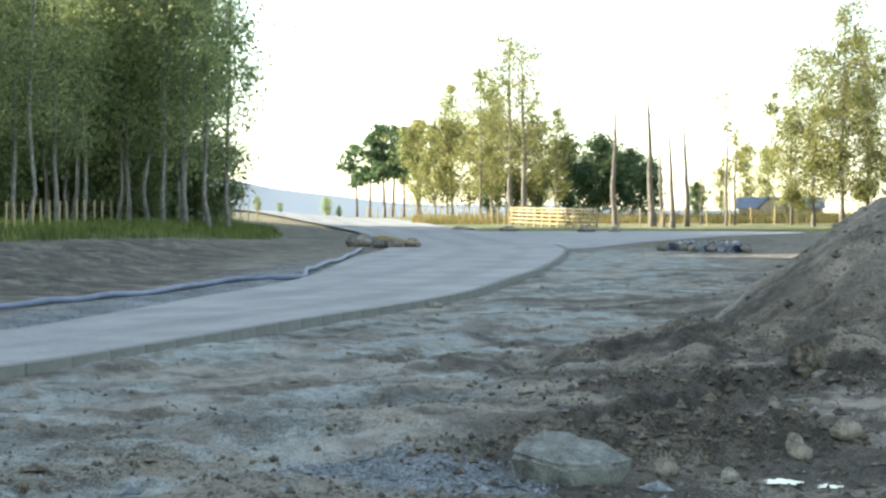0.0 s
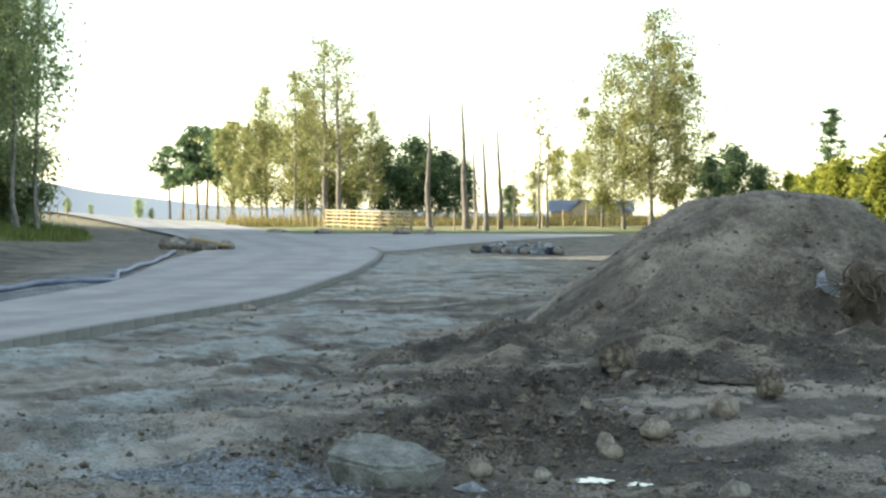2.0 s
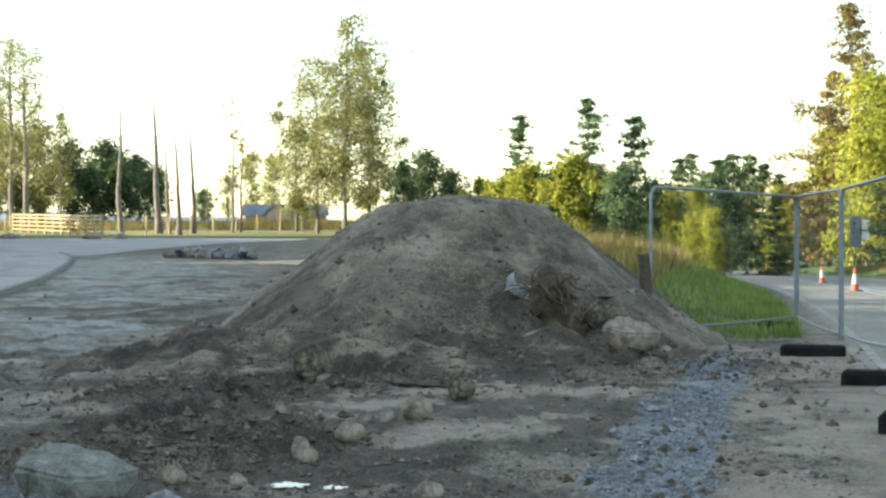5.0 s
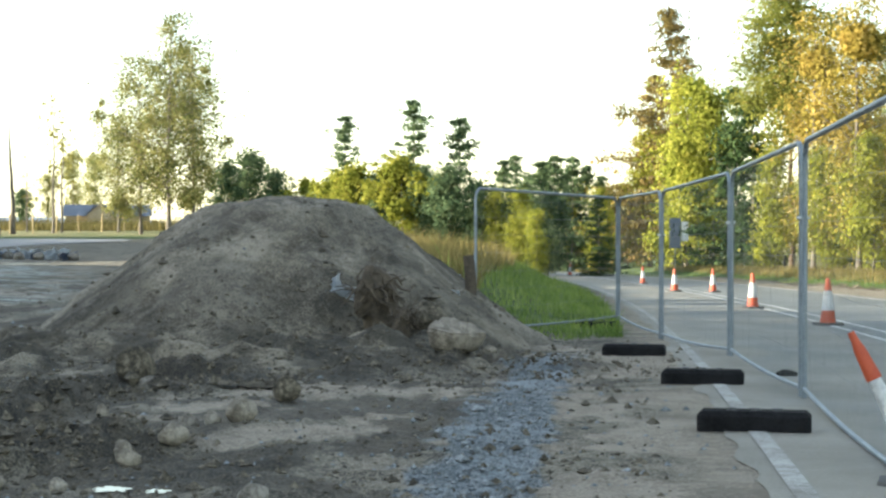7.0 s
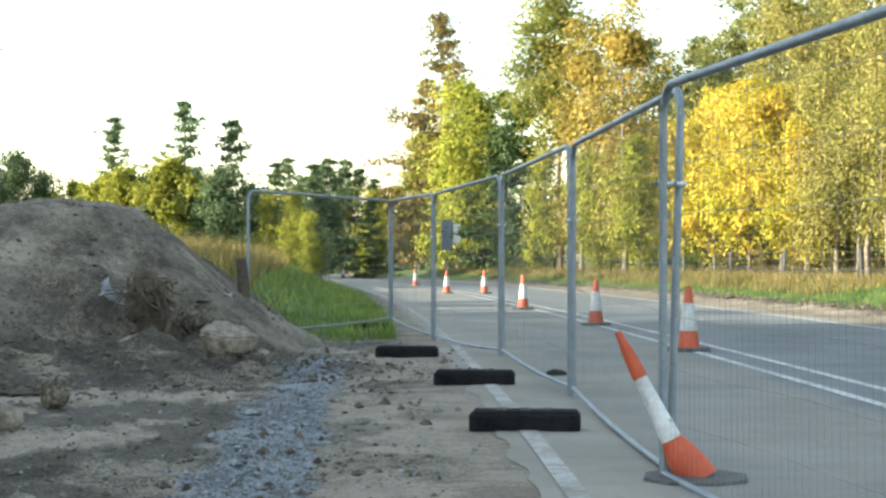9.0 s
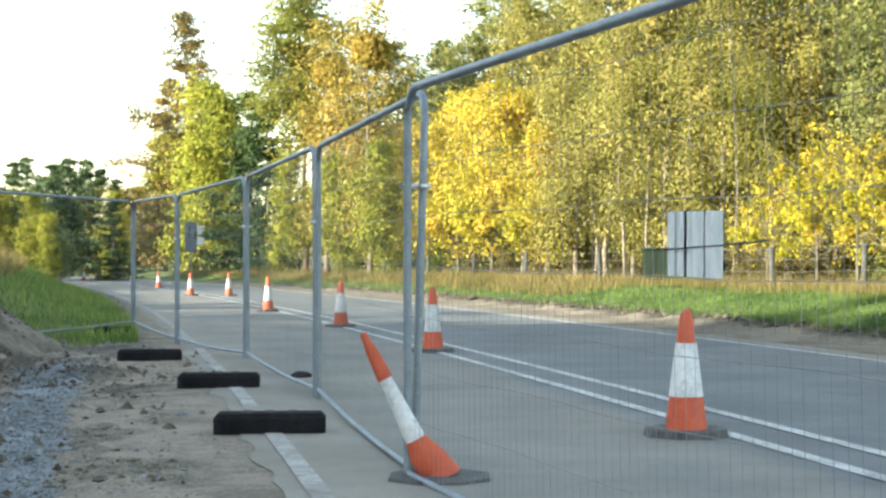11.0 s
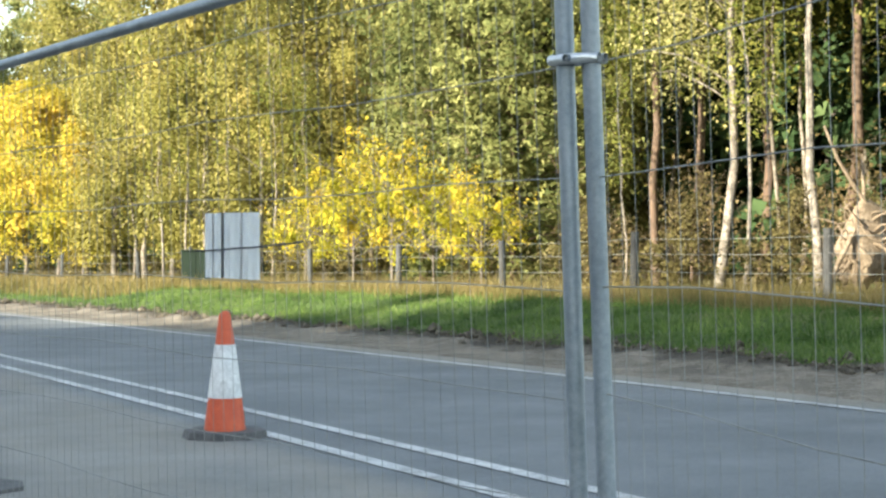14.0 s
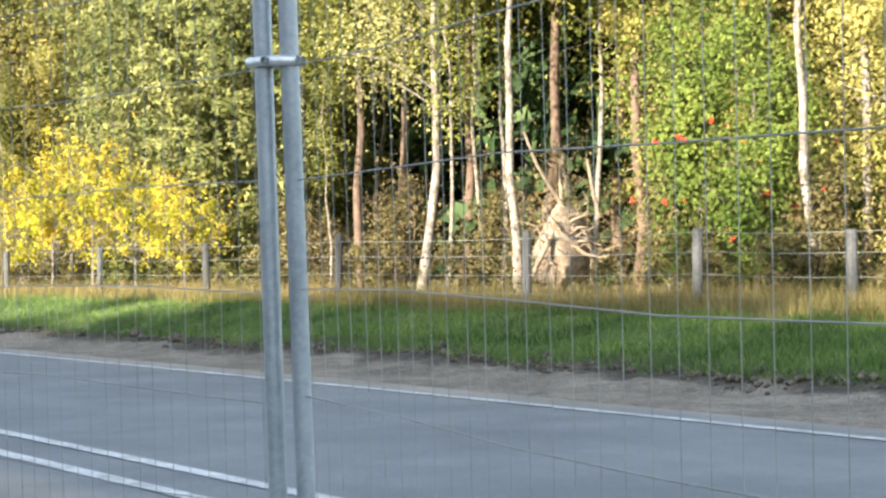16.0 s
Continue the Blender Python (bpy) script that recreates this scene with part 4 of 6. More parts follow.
# the shaded wood beyond the site road: pale stems in front, darker growth behind
for k, x in enumerate((-60, -20, 22, 50, 100, 128, 148, 208, 228, 262, 288, 322, 330, 372, 405)):
    plant(("forest_a", "forest_b")[k % 2], px(x), 78 + 6 * g.uniform(0, 1) + 0.012 * x, g.uniform(0, 360), g.uniform(0.9, 1.12), "trees of the wood")
wood_mass("shaded_wood", "forest_c", [(*at(g.uniform(-53, -43.3), g.uniform(92, 118))[:2], g.uniform(0, 360), g.uniform(0.8, 1.1)) for k in range(24)], "dark conifers deep in the shaded wood")
wood_mass("shaded_birch_wood", "forest_d", [(*at(g.uniform(-53, -42.5), g.uniform(88, 110))[:2], g.uniform(0, 360), g.uniform(0.8, 1.1)) for k in range(26)], "slim birches deep in the shaded wood")
# unseen trees added to the west to keep the low sun off the site
spots = []
for k in range(104):
    a_ = g.uniform(-142, -53)
    r_ = g.uniform(86, 106) if a_ > -64 else g.uniform(72, 96) if a_ > -75 else g.uniform(44, 66)
    spots.append((*at(a_, r_)[:2], g.uniform(0, 360), g.uniform(0.86, 1.06)))
for k in range(46):
    spots.append((*at(g.uniform(-94, -68), g.uniform(62, 86))[:2], g.uniform(0, 360), g.uniform(0.9, 1.06)))
for k in range(30):
    spots.append((*at(g.uniform(-122, -84), g.uniform(40, 50))[:2], g.uniform(0, 360), g.uniform(0.9, 1.0)))
wood_mass("western_wood", "shade_a", spots, "unseen broadleaf trees added west of the site to block the low sun")


for x, r, s in ((632, 185, 0.9), (655, 180, 1.0), (680, 178, 1.1), (697, 184, 1.12), (715, 180, 1.0), (740, 170, 1.1)):
    plant("far_pine", px(x), r, x * 7, s, "far pines")
for key, x, r, s in (("field_b", 745, 150, 1.0), ("field_b", 790, 140, 1.0), ("field_b", 770, 146, 0.9), ("field_b", 830, 142, 0.9), ("field_b", 915, 140, 0.9), ("field_c", 870, 150, 0.7), ("field_c", 910, 150, 0.7), ("field_c", 1035, 142, 0.8), ("field_c", 1090, 142, 0.9), ("field_a", 800, 150, 0.95), ("field_a", 850, 132, 0.95), ("field_d", 905, 128, 1.08), ("field_d", 928, 125, 1.02), ("field_a", 870, 135, 0.85),
                     ("field_b", 880, 140, 1.05), ("field_b", 945, 138, 0.95), ("field_a", 985, 130, 0.7), ("field_c", 1005, 140, 1.1), ("field_c", 1060, 145, 1.15), ("field_c", 1120, 145, 0.95),
                     ("field_c", 1150, 140, 0.8), ("field_c", 950, 150, 0.8), ("field_c", 1235, 175, 0.6), ("field_b", 1320, 170, 0.85), ("field_b", 1360, 166, 0.8), ("field_b", 1275, 172, 0.6),
                     ("big_birch", 1440, 112, 0.85), ("big_birch", 1490, 108, 1.02), ("big_birch", 1535, 112, 0.9), ("big_birch", 1400, 118, 0.6), ("field_c", 1600, 125, 0.8), ("field_c", 1640, 128, 0.95), ("field_c", 1690, 126, 0.72)):
    plant(key, px(x), r, x * 3, s, "trees along the field")
for x, top, r in ((1090, 150, 118), (1155, 130, 112), (1172, 210, 110), (1190, 190, 108), (1215, 185, 112)):
    plant("bare", px(x), r, x, (385 - top) * r / 3050 / 8.3, "bare trunks")
for x, top, r in ((1240, 250, 118), (1285, 150, 115), (1300, 170, 117)):
    plant("sparse", px(x), r, x, (385 - top) * r / 3050 / 8.3, "bare trunks")
Q = -23.72
for key, x, r, s in (("fir", 1192, 120, 1.06), ("fir", 1308, 118, 1.22), ("fir", 1397, 118, 1.24), ("lime_bush", 1120, 112, 0.75), ("lime_bush", 1170, 105, 0.8), ("lime_bush", 1215, 100, 0.85), ("field_c", 1250, 100, 0.6),
                     ("lime_bush", 1290, 95, 0.9), ("field_c", 1330, 95, 0.64), ("field_c", 1380, 92, 0.68), ("field_c", 1430, 95, 0.68), ("field_b", 1360, 100, 0.5), ("field_c", 1480, 95, 0.64), ("field_c", 1530, 100, 0.66),
                     ("fir", 1480, 165, 1.25), ("fir", 1520, 160, 1.15), ("fir", 1548, 150, 1.25), ("fir", 1575, 155, 1.35), ("fir", 1605, 150, 1.3), ("fir", 1500, 175, 1.3), ("fir", 1635, 150, 1.2), ("fir", 1660, 152, 1.1), ("fir", 1560, 170, 1.35), ("fir", 1590, 165, 1.2), ("field_c", 1560, 115, 0.9), ("field_c", 1500, 112, 0.85)):
    plant(key, px(x, Q), r, x * 5, s, "trees beyond the soil heap")

# the wood along the public road
def beside(turn, u):
    """The point at a bearing where it meets the line u metres right of the road's middle."""
    t, y = math.tan(radians(turn)), 30.0
    for _ in range(60):
        y = 0.6 * y + 0.4 * (centre(y) + u) / max(t, 0.02) if t > 0.35 else y - (y * t - centre(y) - u) / (t + 0.108 + 0.00136 * y)
    return y * t, y


W = -12.92
for key, x, r, s in (("young_yellow", 876, 92, 0.5), ("young_yellow", 918, 90, 0.56), ("young_yellow", 950, 88, 0.46), ("young_yellow", 1025, 152, 0.95), ("young_yellow", 1062, 142, 0.9), ("larch", 1195, 78, 1.08), ("larch", 1150, 82, 0.85), ("young_yellow", 1215, 62, 0.88), ("young_yellow", 1150, 66, 0.68), ("young_yellow", 1260, 64, 0.85),
                     ("dark_spruce", 1300, 62, 0.62), ("dark_spruce", 1335, 58, 0.54), ("pine_stem", 1420, 66, 0.9), ("pine_stem", 1400, 70, 0.95), ("rusty", 1440, 56, 0.82), ("rusty", 1520, 52, 0.85), ("young_yellow", 1370, 52, 0.48), ("young_yellow", 1460, 48, 0.45), ("young_yellow", 1545, 46, 0.48),
                     ("young_yellow", 1110, 95, 0.6), ("dark_spruce", 1060, 110, 0.5), ("dark_spruce", 1230, 80, 0.62)):
    if x > 1100:      # beyond the far verge of the road
        bx, by = beside(px(x, W), 9.5 + (r - 46) * 0.12)
        tree(key, bx, by, x * 5, s * math.hypot(bx, by) / r, group="trees of the roadside wood")
    else:
        plant(key, px(x, W), r, x * 5, s, "trees of the roadside wood")


ROW = [  # bearing, metres from the road's middle, kind, size
    (0.6, 13.5, "rusty", 0.85), (1.6, 14, "rusty", 0.8), (2.6, 13, "orange_tree", 1.25), (3.6, 12.3, "orange_tree", 1.35), (4.7, 12.4, "orange_tree", 1.35), (5.7, 12.0, "orange_tree", 1.2), (6.5, 12.6, "orange_tree", 0.95),
    (4.0, 16, "pine_low", 1.3), (5.0, 22, "pine_low", 1.9), (6.5, 21, "pine_low", 1.8), (1.6, 19, "pine_low", 1.6), (3.2, 20, "pine_low", 1.5), (5.2, 18, "birch_a", 1.5), (6.6, 14, "birch_b", 1.4), (7.5, 12.8, "birch_a", 1.3), (8.5, 12.2, "birch_b", 1.35), (9.4, 13.0, "birch_a", 1.2),
    (10.4, 12.4, "birch_a", 1.3), (11.3, 13.4, "birch_b", 1.25), (12.2, 12.6, "birch_a", 1.15), (13.2, 13.5, "birch_b", 1.2), (14.4, 14.6, "birch_a", 1.15), (15.8, 15.2, "birch_b", 1.1), (8.0, 17, "pine_low", 1.4), (11.6, 18, "pine_low", 1.3),
    (17.6, 14.6, "pine_low", 0.95), (19.2, 13.8, "pine_low", 0.9), (20.7, 14.2, "pine_low", 0.9), (22.2, 15.2, "pine_low", 0.9), (16.6, 19, "pine_low", 1.2), (14.2, 19, "pine_low", 1.2),
    (25.4, 14.0, "pine_stem", 0.8), (26.7, 15.2, "pine_stem", 0.85), (27.35, 12.9, "birch_stem", 0.95), (28.2, 12.6, "thin_stem", 0.8), (24.3, 13.2, "thin_stem", 0.6), (29.4, 15.5, "thin_stem", 1.0), (30.65, 12.6, "birch_pole", 0.85),
    (31.6, 16, "pine_stem", 1.0), (33.0, 14.6, "thin_stem", 1.1), (34.6, 15.5, "pine_stem", 0.9), (36.6, 13.2, "rowan", 0.75), (38.4, 13.0, "rowan", 0.7), (40.2, 12.6, "birch_pole", 0.75), (41.8, 13.2, "birch_pole", 0.8), (43.6, 13.4, "birch_a", 0.8),
    (8.1, 11.8, "thin_stem", 0.9), (9.1, 11.9, "thin_stem", 1.0), (9.9, 11.7, "thin_stem", 0.85), (11.0, 11.9, "thin_stem", 0.9), (12.6, 12.0, "thin_stem", 0.8), (13.8, 11.9, "thin_stem", 0.7), (23.4, 17, "birch_a", 1.0), (25.0, 19, "birch_a", 1.1), (25.9, 18.5, "thin_stem", 1.2), (28.8, 18, "pine_stem", 1.0), (30.0, 17, "thin_stem", 1.1), (32.2, 18.5, "thin_stem", 1.1), (34.0, 19, "pine_stem", 1.0), (35.6, 16, "birch_b", 0.8), (37.4, 17, "birch_b", 0.9), (39.2, 18, "birch_a", 1.0), (42.5, 17, "birch_a", 1.0), (46, 14, "birch_a", 1.0),
]
for k, (tn, u, key, size) in enumerate(ROW):
    x, y = beside(tn, u)
    tree(key, x, y, k * 67, size, group="trees of the roadside wood")
spots = [(*beside(tn, 22 + g.uniform(-1.5, 3)), g.uniform(0, 360), g.uniform(0.85, 1.25)) for tn in np.arange(1, 52, 1.0)]
spots += [(*beside(tn, 31 + g.uniform(-3, 5)), g.uniform(0, 360), g.uniform(1.0, 1.5)) for tn in np.arange(0.5, 52, 1.7)]
wood_mass("back_wood", "back_spruce", spots, "dark spruces at the back of the roadside wood")
wood_mass("back_pine_wood", "back_pine", [(*beside(tn, 26 + g.uniform(-3, 5)), g.uniform(0, 360), g.uniform(0.9, 1.2)) for tn in np.arange(1, 50, 2.3)], "pines at the back of the roadside wood")
for k, tn in enumerate(np.arange(3, 46, 1.1)):
    x, y = beside(tn, 12.2 + g.uniform(0, 2.2))
    if 16 < tn < 36 and k % 3:
        continue
    tree("brush" if k % 7 or 16 < tn < 36 else "green_brush", x, y, g.uniform(0, 360), g.uniform(0.6, 1.0), group="undergrowth", name="bush")
for k, tn in enumerate(np.arange(23, 46, 1.5)):
    x, y = beside(tn + g.uniform(-0.4, 0.4), 13.0 + g.uniform(0, 6))
    tree("twigs", x, y, g.uniform(0, 360), g.uniform(0.7, 1.25), group="undergrowth", name="bush")
for k, x in enumerate(range(-40, 420, 34)):
    plant("understorey", px(x), 88 + 9 * g.uniform(0, 1), g.uniform(0, 360), g.uniform(0.7, 1.1), "undergrowth of the wood")
for x, r, s in ((455, 150, 0.3), (495, 155, 0.22), (578, 160, 0.42), (600, 160, 0.25)):
    plant("understorey", px(x), r, x, s, "bushes on the skyline")
for k, x in enumerate(range(1100, 1600, 42)):      # a low hedge closes the view under the trees
    plant("understorey", px(x, Q), 106 + 5 * g.uniform(0, 1), g.uniform(0, 360), g.uniform(0.55, 0.8), "hedge beyond the soil heap")
for tn, u, size in ((13.7, 11.9, 0.7), (19.6, 12.1, 0.7), (15.3, 11.8, 0.9), (16.6, 11.9, 1.05), (18.0, 12.0, 0.85)):
    x, y = beside(tn, u)
    tree("maple", x, y, tn * 30, size, name="bush")


# ---- stones, clods and gravel ----
def stone_mesh(seed, sx, sy, sz, subdiv=2, rough=0.22, top=0.9):
    """A rounded, chipped stone resting with its underside a little in the ground."""
    bm = bmesh.new()
    bmesh.ops.create_icosphere(bm, subdivisions=subdiv, radius=1.0)
    o = Vector((seed * 3.1, seed * 1.7, seed * 0.9))
    for v in bm.verts:
        k = 1 + rough * noise.fractal(v.co * 0.9 + o, 1.0, 2.0, 3) + 0.3 * rough * noise.noise(v.co * 4 + o)
        p = v.co * k
        for d in (Vector((0, 0, 0.72 / top)), Vector((0.5, 0.2, 0.84)), Vector((-0.7, 0.35, 0.6)), Vector((0.1, -0.85, 0.5))):     # flat broken faces
            over = p.dot(d) - 0.72
            if over > 0:
                p -= d * over * 0.8
        v.co = Vector((p.x * sx, p.y * sy, p.z * sz))
    for f in bm.faces:
        f.smooth = subdiv > 2 and top > 0.65
    return bm


def ground_z(x, y):
    z = float(level(x, y) + relief(np.array(x), np.array(y)))
    if math.hypot((x + 6.6) / 6.2, (y - 21.3) / 7.2) < 1:
        z = max(z, float(heap_height(np.array(x), np.array(y)) + level(x, y)) - 0.08)
    return z


def stone(seed, x, y, w, h, label, name="stone", group="stones on the site", turn=0.0, depth=0.8, tilt=0.0, slope=0.0, top=0.9, lift=0.42, mat=None):
    mat = mat or (PALE_STONE if "pale" in label or "white" in label else None)
    thing = part(name, stone_mesh(seed, w / 2, w / 2 * depth, h * 0.62, 4 if w > 0.4 else 3, 0.22 if top > 0.65 else 0.34, top), mat or STONE)
    thing.matrix_world = pose(x, y, ground_z(x, y) + h * lift, tilt, slope, turn)
    return tagged(thing, label, "boulder" if name == "boulder" else "stone", group)


bm = bmesh.new()
for p in ((-0.17, 0.14, 0.27), (0.0, 0.16, 0.255), (0.17, 0.10, 0.20), (0.31, 0.02, 0.11), (0.18, -0.14, 0.12), (-0.02, -0.2, 0.12), (-0.2, -0.14, 0.15), (-0.28, 0.0, 0.16),
          (-0.24, 0.1, -0.05), (-0.21, -0.08, 0.02), (-0.1, -0.13, -0.02), (0.08, -0.12, -0.05), (0.2, -0.05, -0.02), (0.2, 0.1, -0.05), (0.0, 0.14, -0.08)):
    bm.verts.new(p)
bmesh.ops.convex_hull(bm, input=bm.verts[:])
bmesh.ops.bevel(bm, geom=bm.edges[:], offset=0.018, segments=2, affect="EDGES")
bmesh.ops.triangulate(bm, faces=bm.faces[:])
bmesh.ops.subdivide_edges(bm, edges=bm.edges[:], cuts=2, use_grid_fill=True)
for v in bm.verts:
    v.co += Vector((0.3, 0.3, 1.0)) * (0.014 * noise.fractal(v.co * 7, 1.0, 2.0, 3) + 0.006 * noise.noise(v.co * 30))
boulder = part("boulder", bm, BOULDER)
boulder.matrix_world = pose(-4.18, 7.01, ground_z(-4.18, 7.01) + 0.02, 0, 0, 30.5) @ Matrix.Diagonal((1.03, 1.0, 0.92, 1.0))
tagged(boulder, "large flat-topped grey boulder on gravel", "boulder", "")
stone(20, -6.15, 14.5, 0.34, 0.34, "dark upright lump of dug soil", turn=20, mat=CLOD, lift=0.35)
stone(2, -4.02, 7.66, 0.13, 0.10, "small pale angular stone beside a boulder", turn=30)
stone(3, -4.08, 12.5, 0.20, 0.19, "dark brown rounded stone on wet mud", turn=10, lift=0.5, mat=CLOD)
stone(4, -3.72, 10.45, 0.23, 0.15, "tan rounded stone at the edge of wet mud", turn=70, lift=0.5, mat=PALE_STONE)
stone(5, -4.06, 10.43, 0.12, 0.11, "small upright round stone on mud")
stone(6, -3.89, 10.38, 0.12, 0.10, "small round stone among others on mud")
stone(7, -3.64, 9.10, 0.18, 0.11, "pale flat stone on dark soil", turn=40)
stone(8, -3.79, 8.74, 0.12, 0.10, "pale angular stone on dark soil", turn=80)
stone(9, -3.66, 8.50, 0.13, 0.09, "pale broken stone on dark soil", turn=15)
stone(10, -3.57, 7.48, 0.09, 0.07, "small grey stone near a puddle")
stone(11, -2.60, 7.46, 0.16, 0.09, "bluish-grey angular stone on soil", turn=55)
stone(12, -5.87, 14.2, 0.27, 0.12, "flat grey stone half sunk in soil", turn=5)
stone(13, -7.68, 12.2, 0.20, 0.05, "thin pale slab lying on soil", turn=5)
stone(14, -4.90, 10.95, 0.08, 0.12, "small white upright stone in churned soil")
second = new("boulder", boulder.data.copy())
second.data.materials.clear()
second.data.materials.append(PALE_STONE)
second.matrix_world = pose(-3.87, 17.45, ground_z(-3.87, 17.45) + 0.02, 0, 0, 12.5) @ Matrix.Diagonal((1.1, 1.1, 1.15, 1.0))
tagged(second, "large pale angular boulder at the mound's foot", "boulder", "")
stone(16, -3.50, 17.45, 0.15, 0.09, "small pale stone beside a boulder")
stone(17, -4.55, 19.0, 0.5, 0.3, "dark boulder half buried in the mound's foot", "boulder", "", 40, mat=CLOD)
stone(19, -18.05, 25.5, 0.30, 0.14, "grey stone lying against the kerb", turn=30)


def scatter(name, n, size, where, mat, label, cat, seed, lift=0.12):
    """Many small angular lumps on the ground, in one mesh."""
    q = np.random.default_rng(seed)
    a = np.degrees(0) + q.uniform(-50, 6, n * 6)
    r = 4.9 * (46 / 4.9) ** (q.uniform(0, 1, n * 6) ** 1.25)
    x, y = r * np.sin(np.radians(a)), r * np.cos(np.radians(a))
    keep = q.uniform(0, 1, len(x)) < where(x, y)
    x, y = x[keep][:n], y[keep][:n]
    z = level(x, y) + relief(x, y)
    hh = np.where(np.hypot((x + 6.6) / 6.2, (y - 21.3) / 7.2) < 1, heap_height(x, y) + level(x, y) - 0.08, -9)
    z = np.maximum(z, hh)
    ico = np.array([(1, 0, 0), (0, 1, 0), (-1, 0, 0), (0, -1, 0), (0, 0, 1), (0, 0, -1)], float)
    tri = np.array([(0, 1, 4), (1, 2, 4), (2, 3, 4), (3, 0, 4), (1, 0, 5), (2, 1, 5), (3, 2, 5), (0, 3, 5)])
    m = len(x)
    s_ = size * np.exp(q.normal(0, 0.6, (m, 1, 1)))
    v = ico[None] * q.uniform(0.6, 1.35, (m, 6, 1)) * np.stack([q.uniform(0.7, 1.3, m), q.uniform(0.7, 1.3, m), q.uniform(0.45, 0.95, m)], -1)[:, None] * s_
    v = v + np.stack([x, y, z], -1)[:, None] + np.array([0, 0, 1]) * s_ * lift
    f = tri[None] + (np.arange(m) * 6)[:, None, None]
    ob = raw(name, v.reshape(-1, 3), f.reshape(-1, 3), mat, flat=True)
    return tagged(ob, label, cat, kind="stuff")


PEBBLE = material("pale_gravel", [(0.06, 0.068, 0.072), (0.15, 0.165, 0.175), (0.31, 0.33, 0.345)], 14.0, 0.85, 0.2, 60, grain=0.3)


def bare_soil(x, y):
    """Open brown ground, away from the silt, the dried puddles and the roads."""
    m = masks(x, y)
    return (x - centre(y) < -3.6) * (along(KERB, x, y)[0] > 0.5) * (1 - 0.85 * m["silt"]) * (1 - 0.8 * m["pale"])


def on_heap(x, y):
    return (np.hypot((x + 6.8) / 3.6, (y - 20.8) / 4.6) < 1) * 0.006 + 0.3 * sstep(6.2, 4.0, np.hypot((x + 6.5), (y - 17.2) / 0.5 * 0.6))


scatter("soil_clods", 25000, 0.011, lambda x, y: np.clip(churned(x, y) + on_heap(x, y) + 0.12 * bare_soil(x, y), 0, 1), CLOD, "loose dark clods of turned soil", "soil", 11)
scatter("gravel_stones", 24000, 0.0085, lambda x, y: np.clip(masks(x, y)["gravel"] + 0.02 * (x - centre(y) < -3.2) * (along(KERB, x, y)[0] > 0.3), 0, 1), PEBBLE, "loose blue-grey crushed gravel", "gravel", 12)

scatter("soil_lumps", 5000, 0.018, lambda x, y: np.clip(0.5 * churned(x, y) + 0.4 * on_heap(x, y) + 0.07 * bare_soil(x, y), 0, 1), CLOD, "lumps of dug-up soil", "soil", 13, -0.15)

# ---- puddles ----
WATER = bpy.data.materials.new("muddy_water")
WATER.use_nodes = True
WATER.node_tree.nodes["Principled BSDF"].inputs["Base Color"].default_value = (0.06, 0.05, 0.04, 1)
WATER.node_tree.nodes["Principled BSDF"].inputs["Roughness"].default_value = 0.03
for cx, cy, rx, ry, dz in ((-3.36, 7.62, 0.09, 0.07, 0.02), (-3.16, 7.70, 0.06, 0.05, 0.02), (-4.9, 14.0, 0.5, 0.25, 0.02)):
    bm = bmesh.new()
    ring = []
    for k in range(40):
        a_ = k / 40 * 2 * math.pi
        w = 1 + 0.9 * noise.fractal(Vector((math.cos(a_) * 1.9 + cx, math.sin(a_) * 1.9, cy)), 1.0, 2.0, 3)
        ring.append(bm.verts.new((rx * w * math.cos(a_), ry * w * math.sin(a_), 0)))
    bm.faces.new(ring)
    pud = part("puddle", bm, WATER)
    pud.matrix_world = Matrix.Translation((cx, cy, max(ground_z(cx + i * rx * 0.6, cy + j * ry * 0.6) for i in (-1, 0, 1) for j in (-1, 0, 1)) + 0.003))
    tagged(pud, "shallow puddle of muddy water", "puddle", "puddles", kind="structure")

# ---- the kerb, stone by stone ----
kerb = tagged(new("kerb"), "grey concrete kerb along the site road", "kerb", kind="structure")
KR = resample(KERB_S, 900)
KR = KR[(KR[:, 1] > 4) & (KR[:, 1] < 60)]
seg = np.concatenate([[0], np.cumsum(np.hypot(*np.diff(KR, axis=0).T))])
bm = bmesh.new()
box(bm, -0.453, 0.453, -0.065, 0.065, -0.15, 0.115, 0.012)
kerb_mesh = None
for k in range(int(seg[-1] / 0.91)):
    s0 = 0.455 + k * 0.91
    p = [np.interp(s0 + d_, seg, KR[:, i]) for d_ in (-0.4, 0, 0.4) for i in (0, 1)]
    turn = math.degrees(math.atan2(p[5] - p[1], p[4] - p[0]))
    if kerb_mesh is None:
        ob = part("kerbstone", bm, CONCRETE, kerb)
        kerb_mesh = ob.data
    else:
        ob = new("kerbstone", kerb_mesh)
        ob.parent = kerb
    q_ = math.sin(k * 12.7) * 0.006
    ob.matrix_world = pose(p[2], p[3], float(level(p[2], p[3])) + q_, 0, 0, turn + q_ * 60)

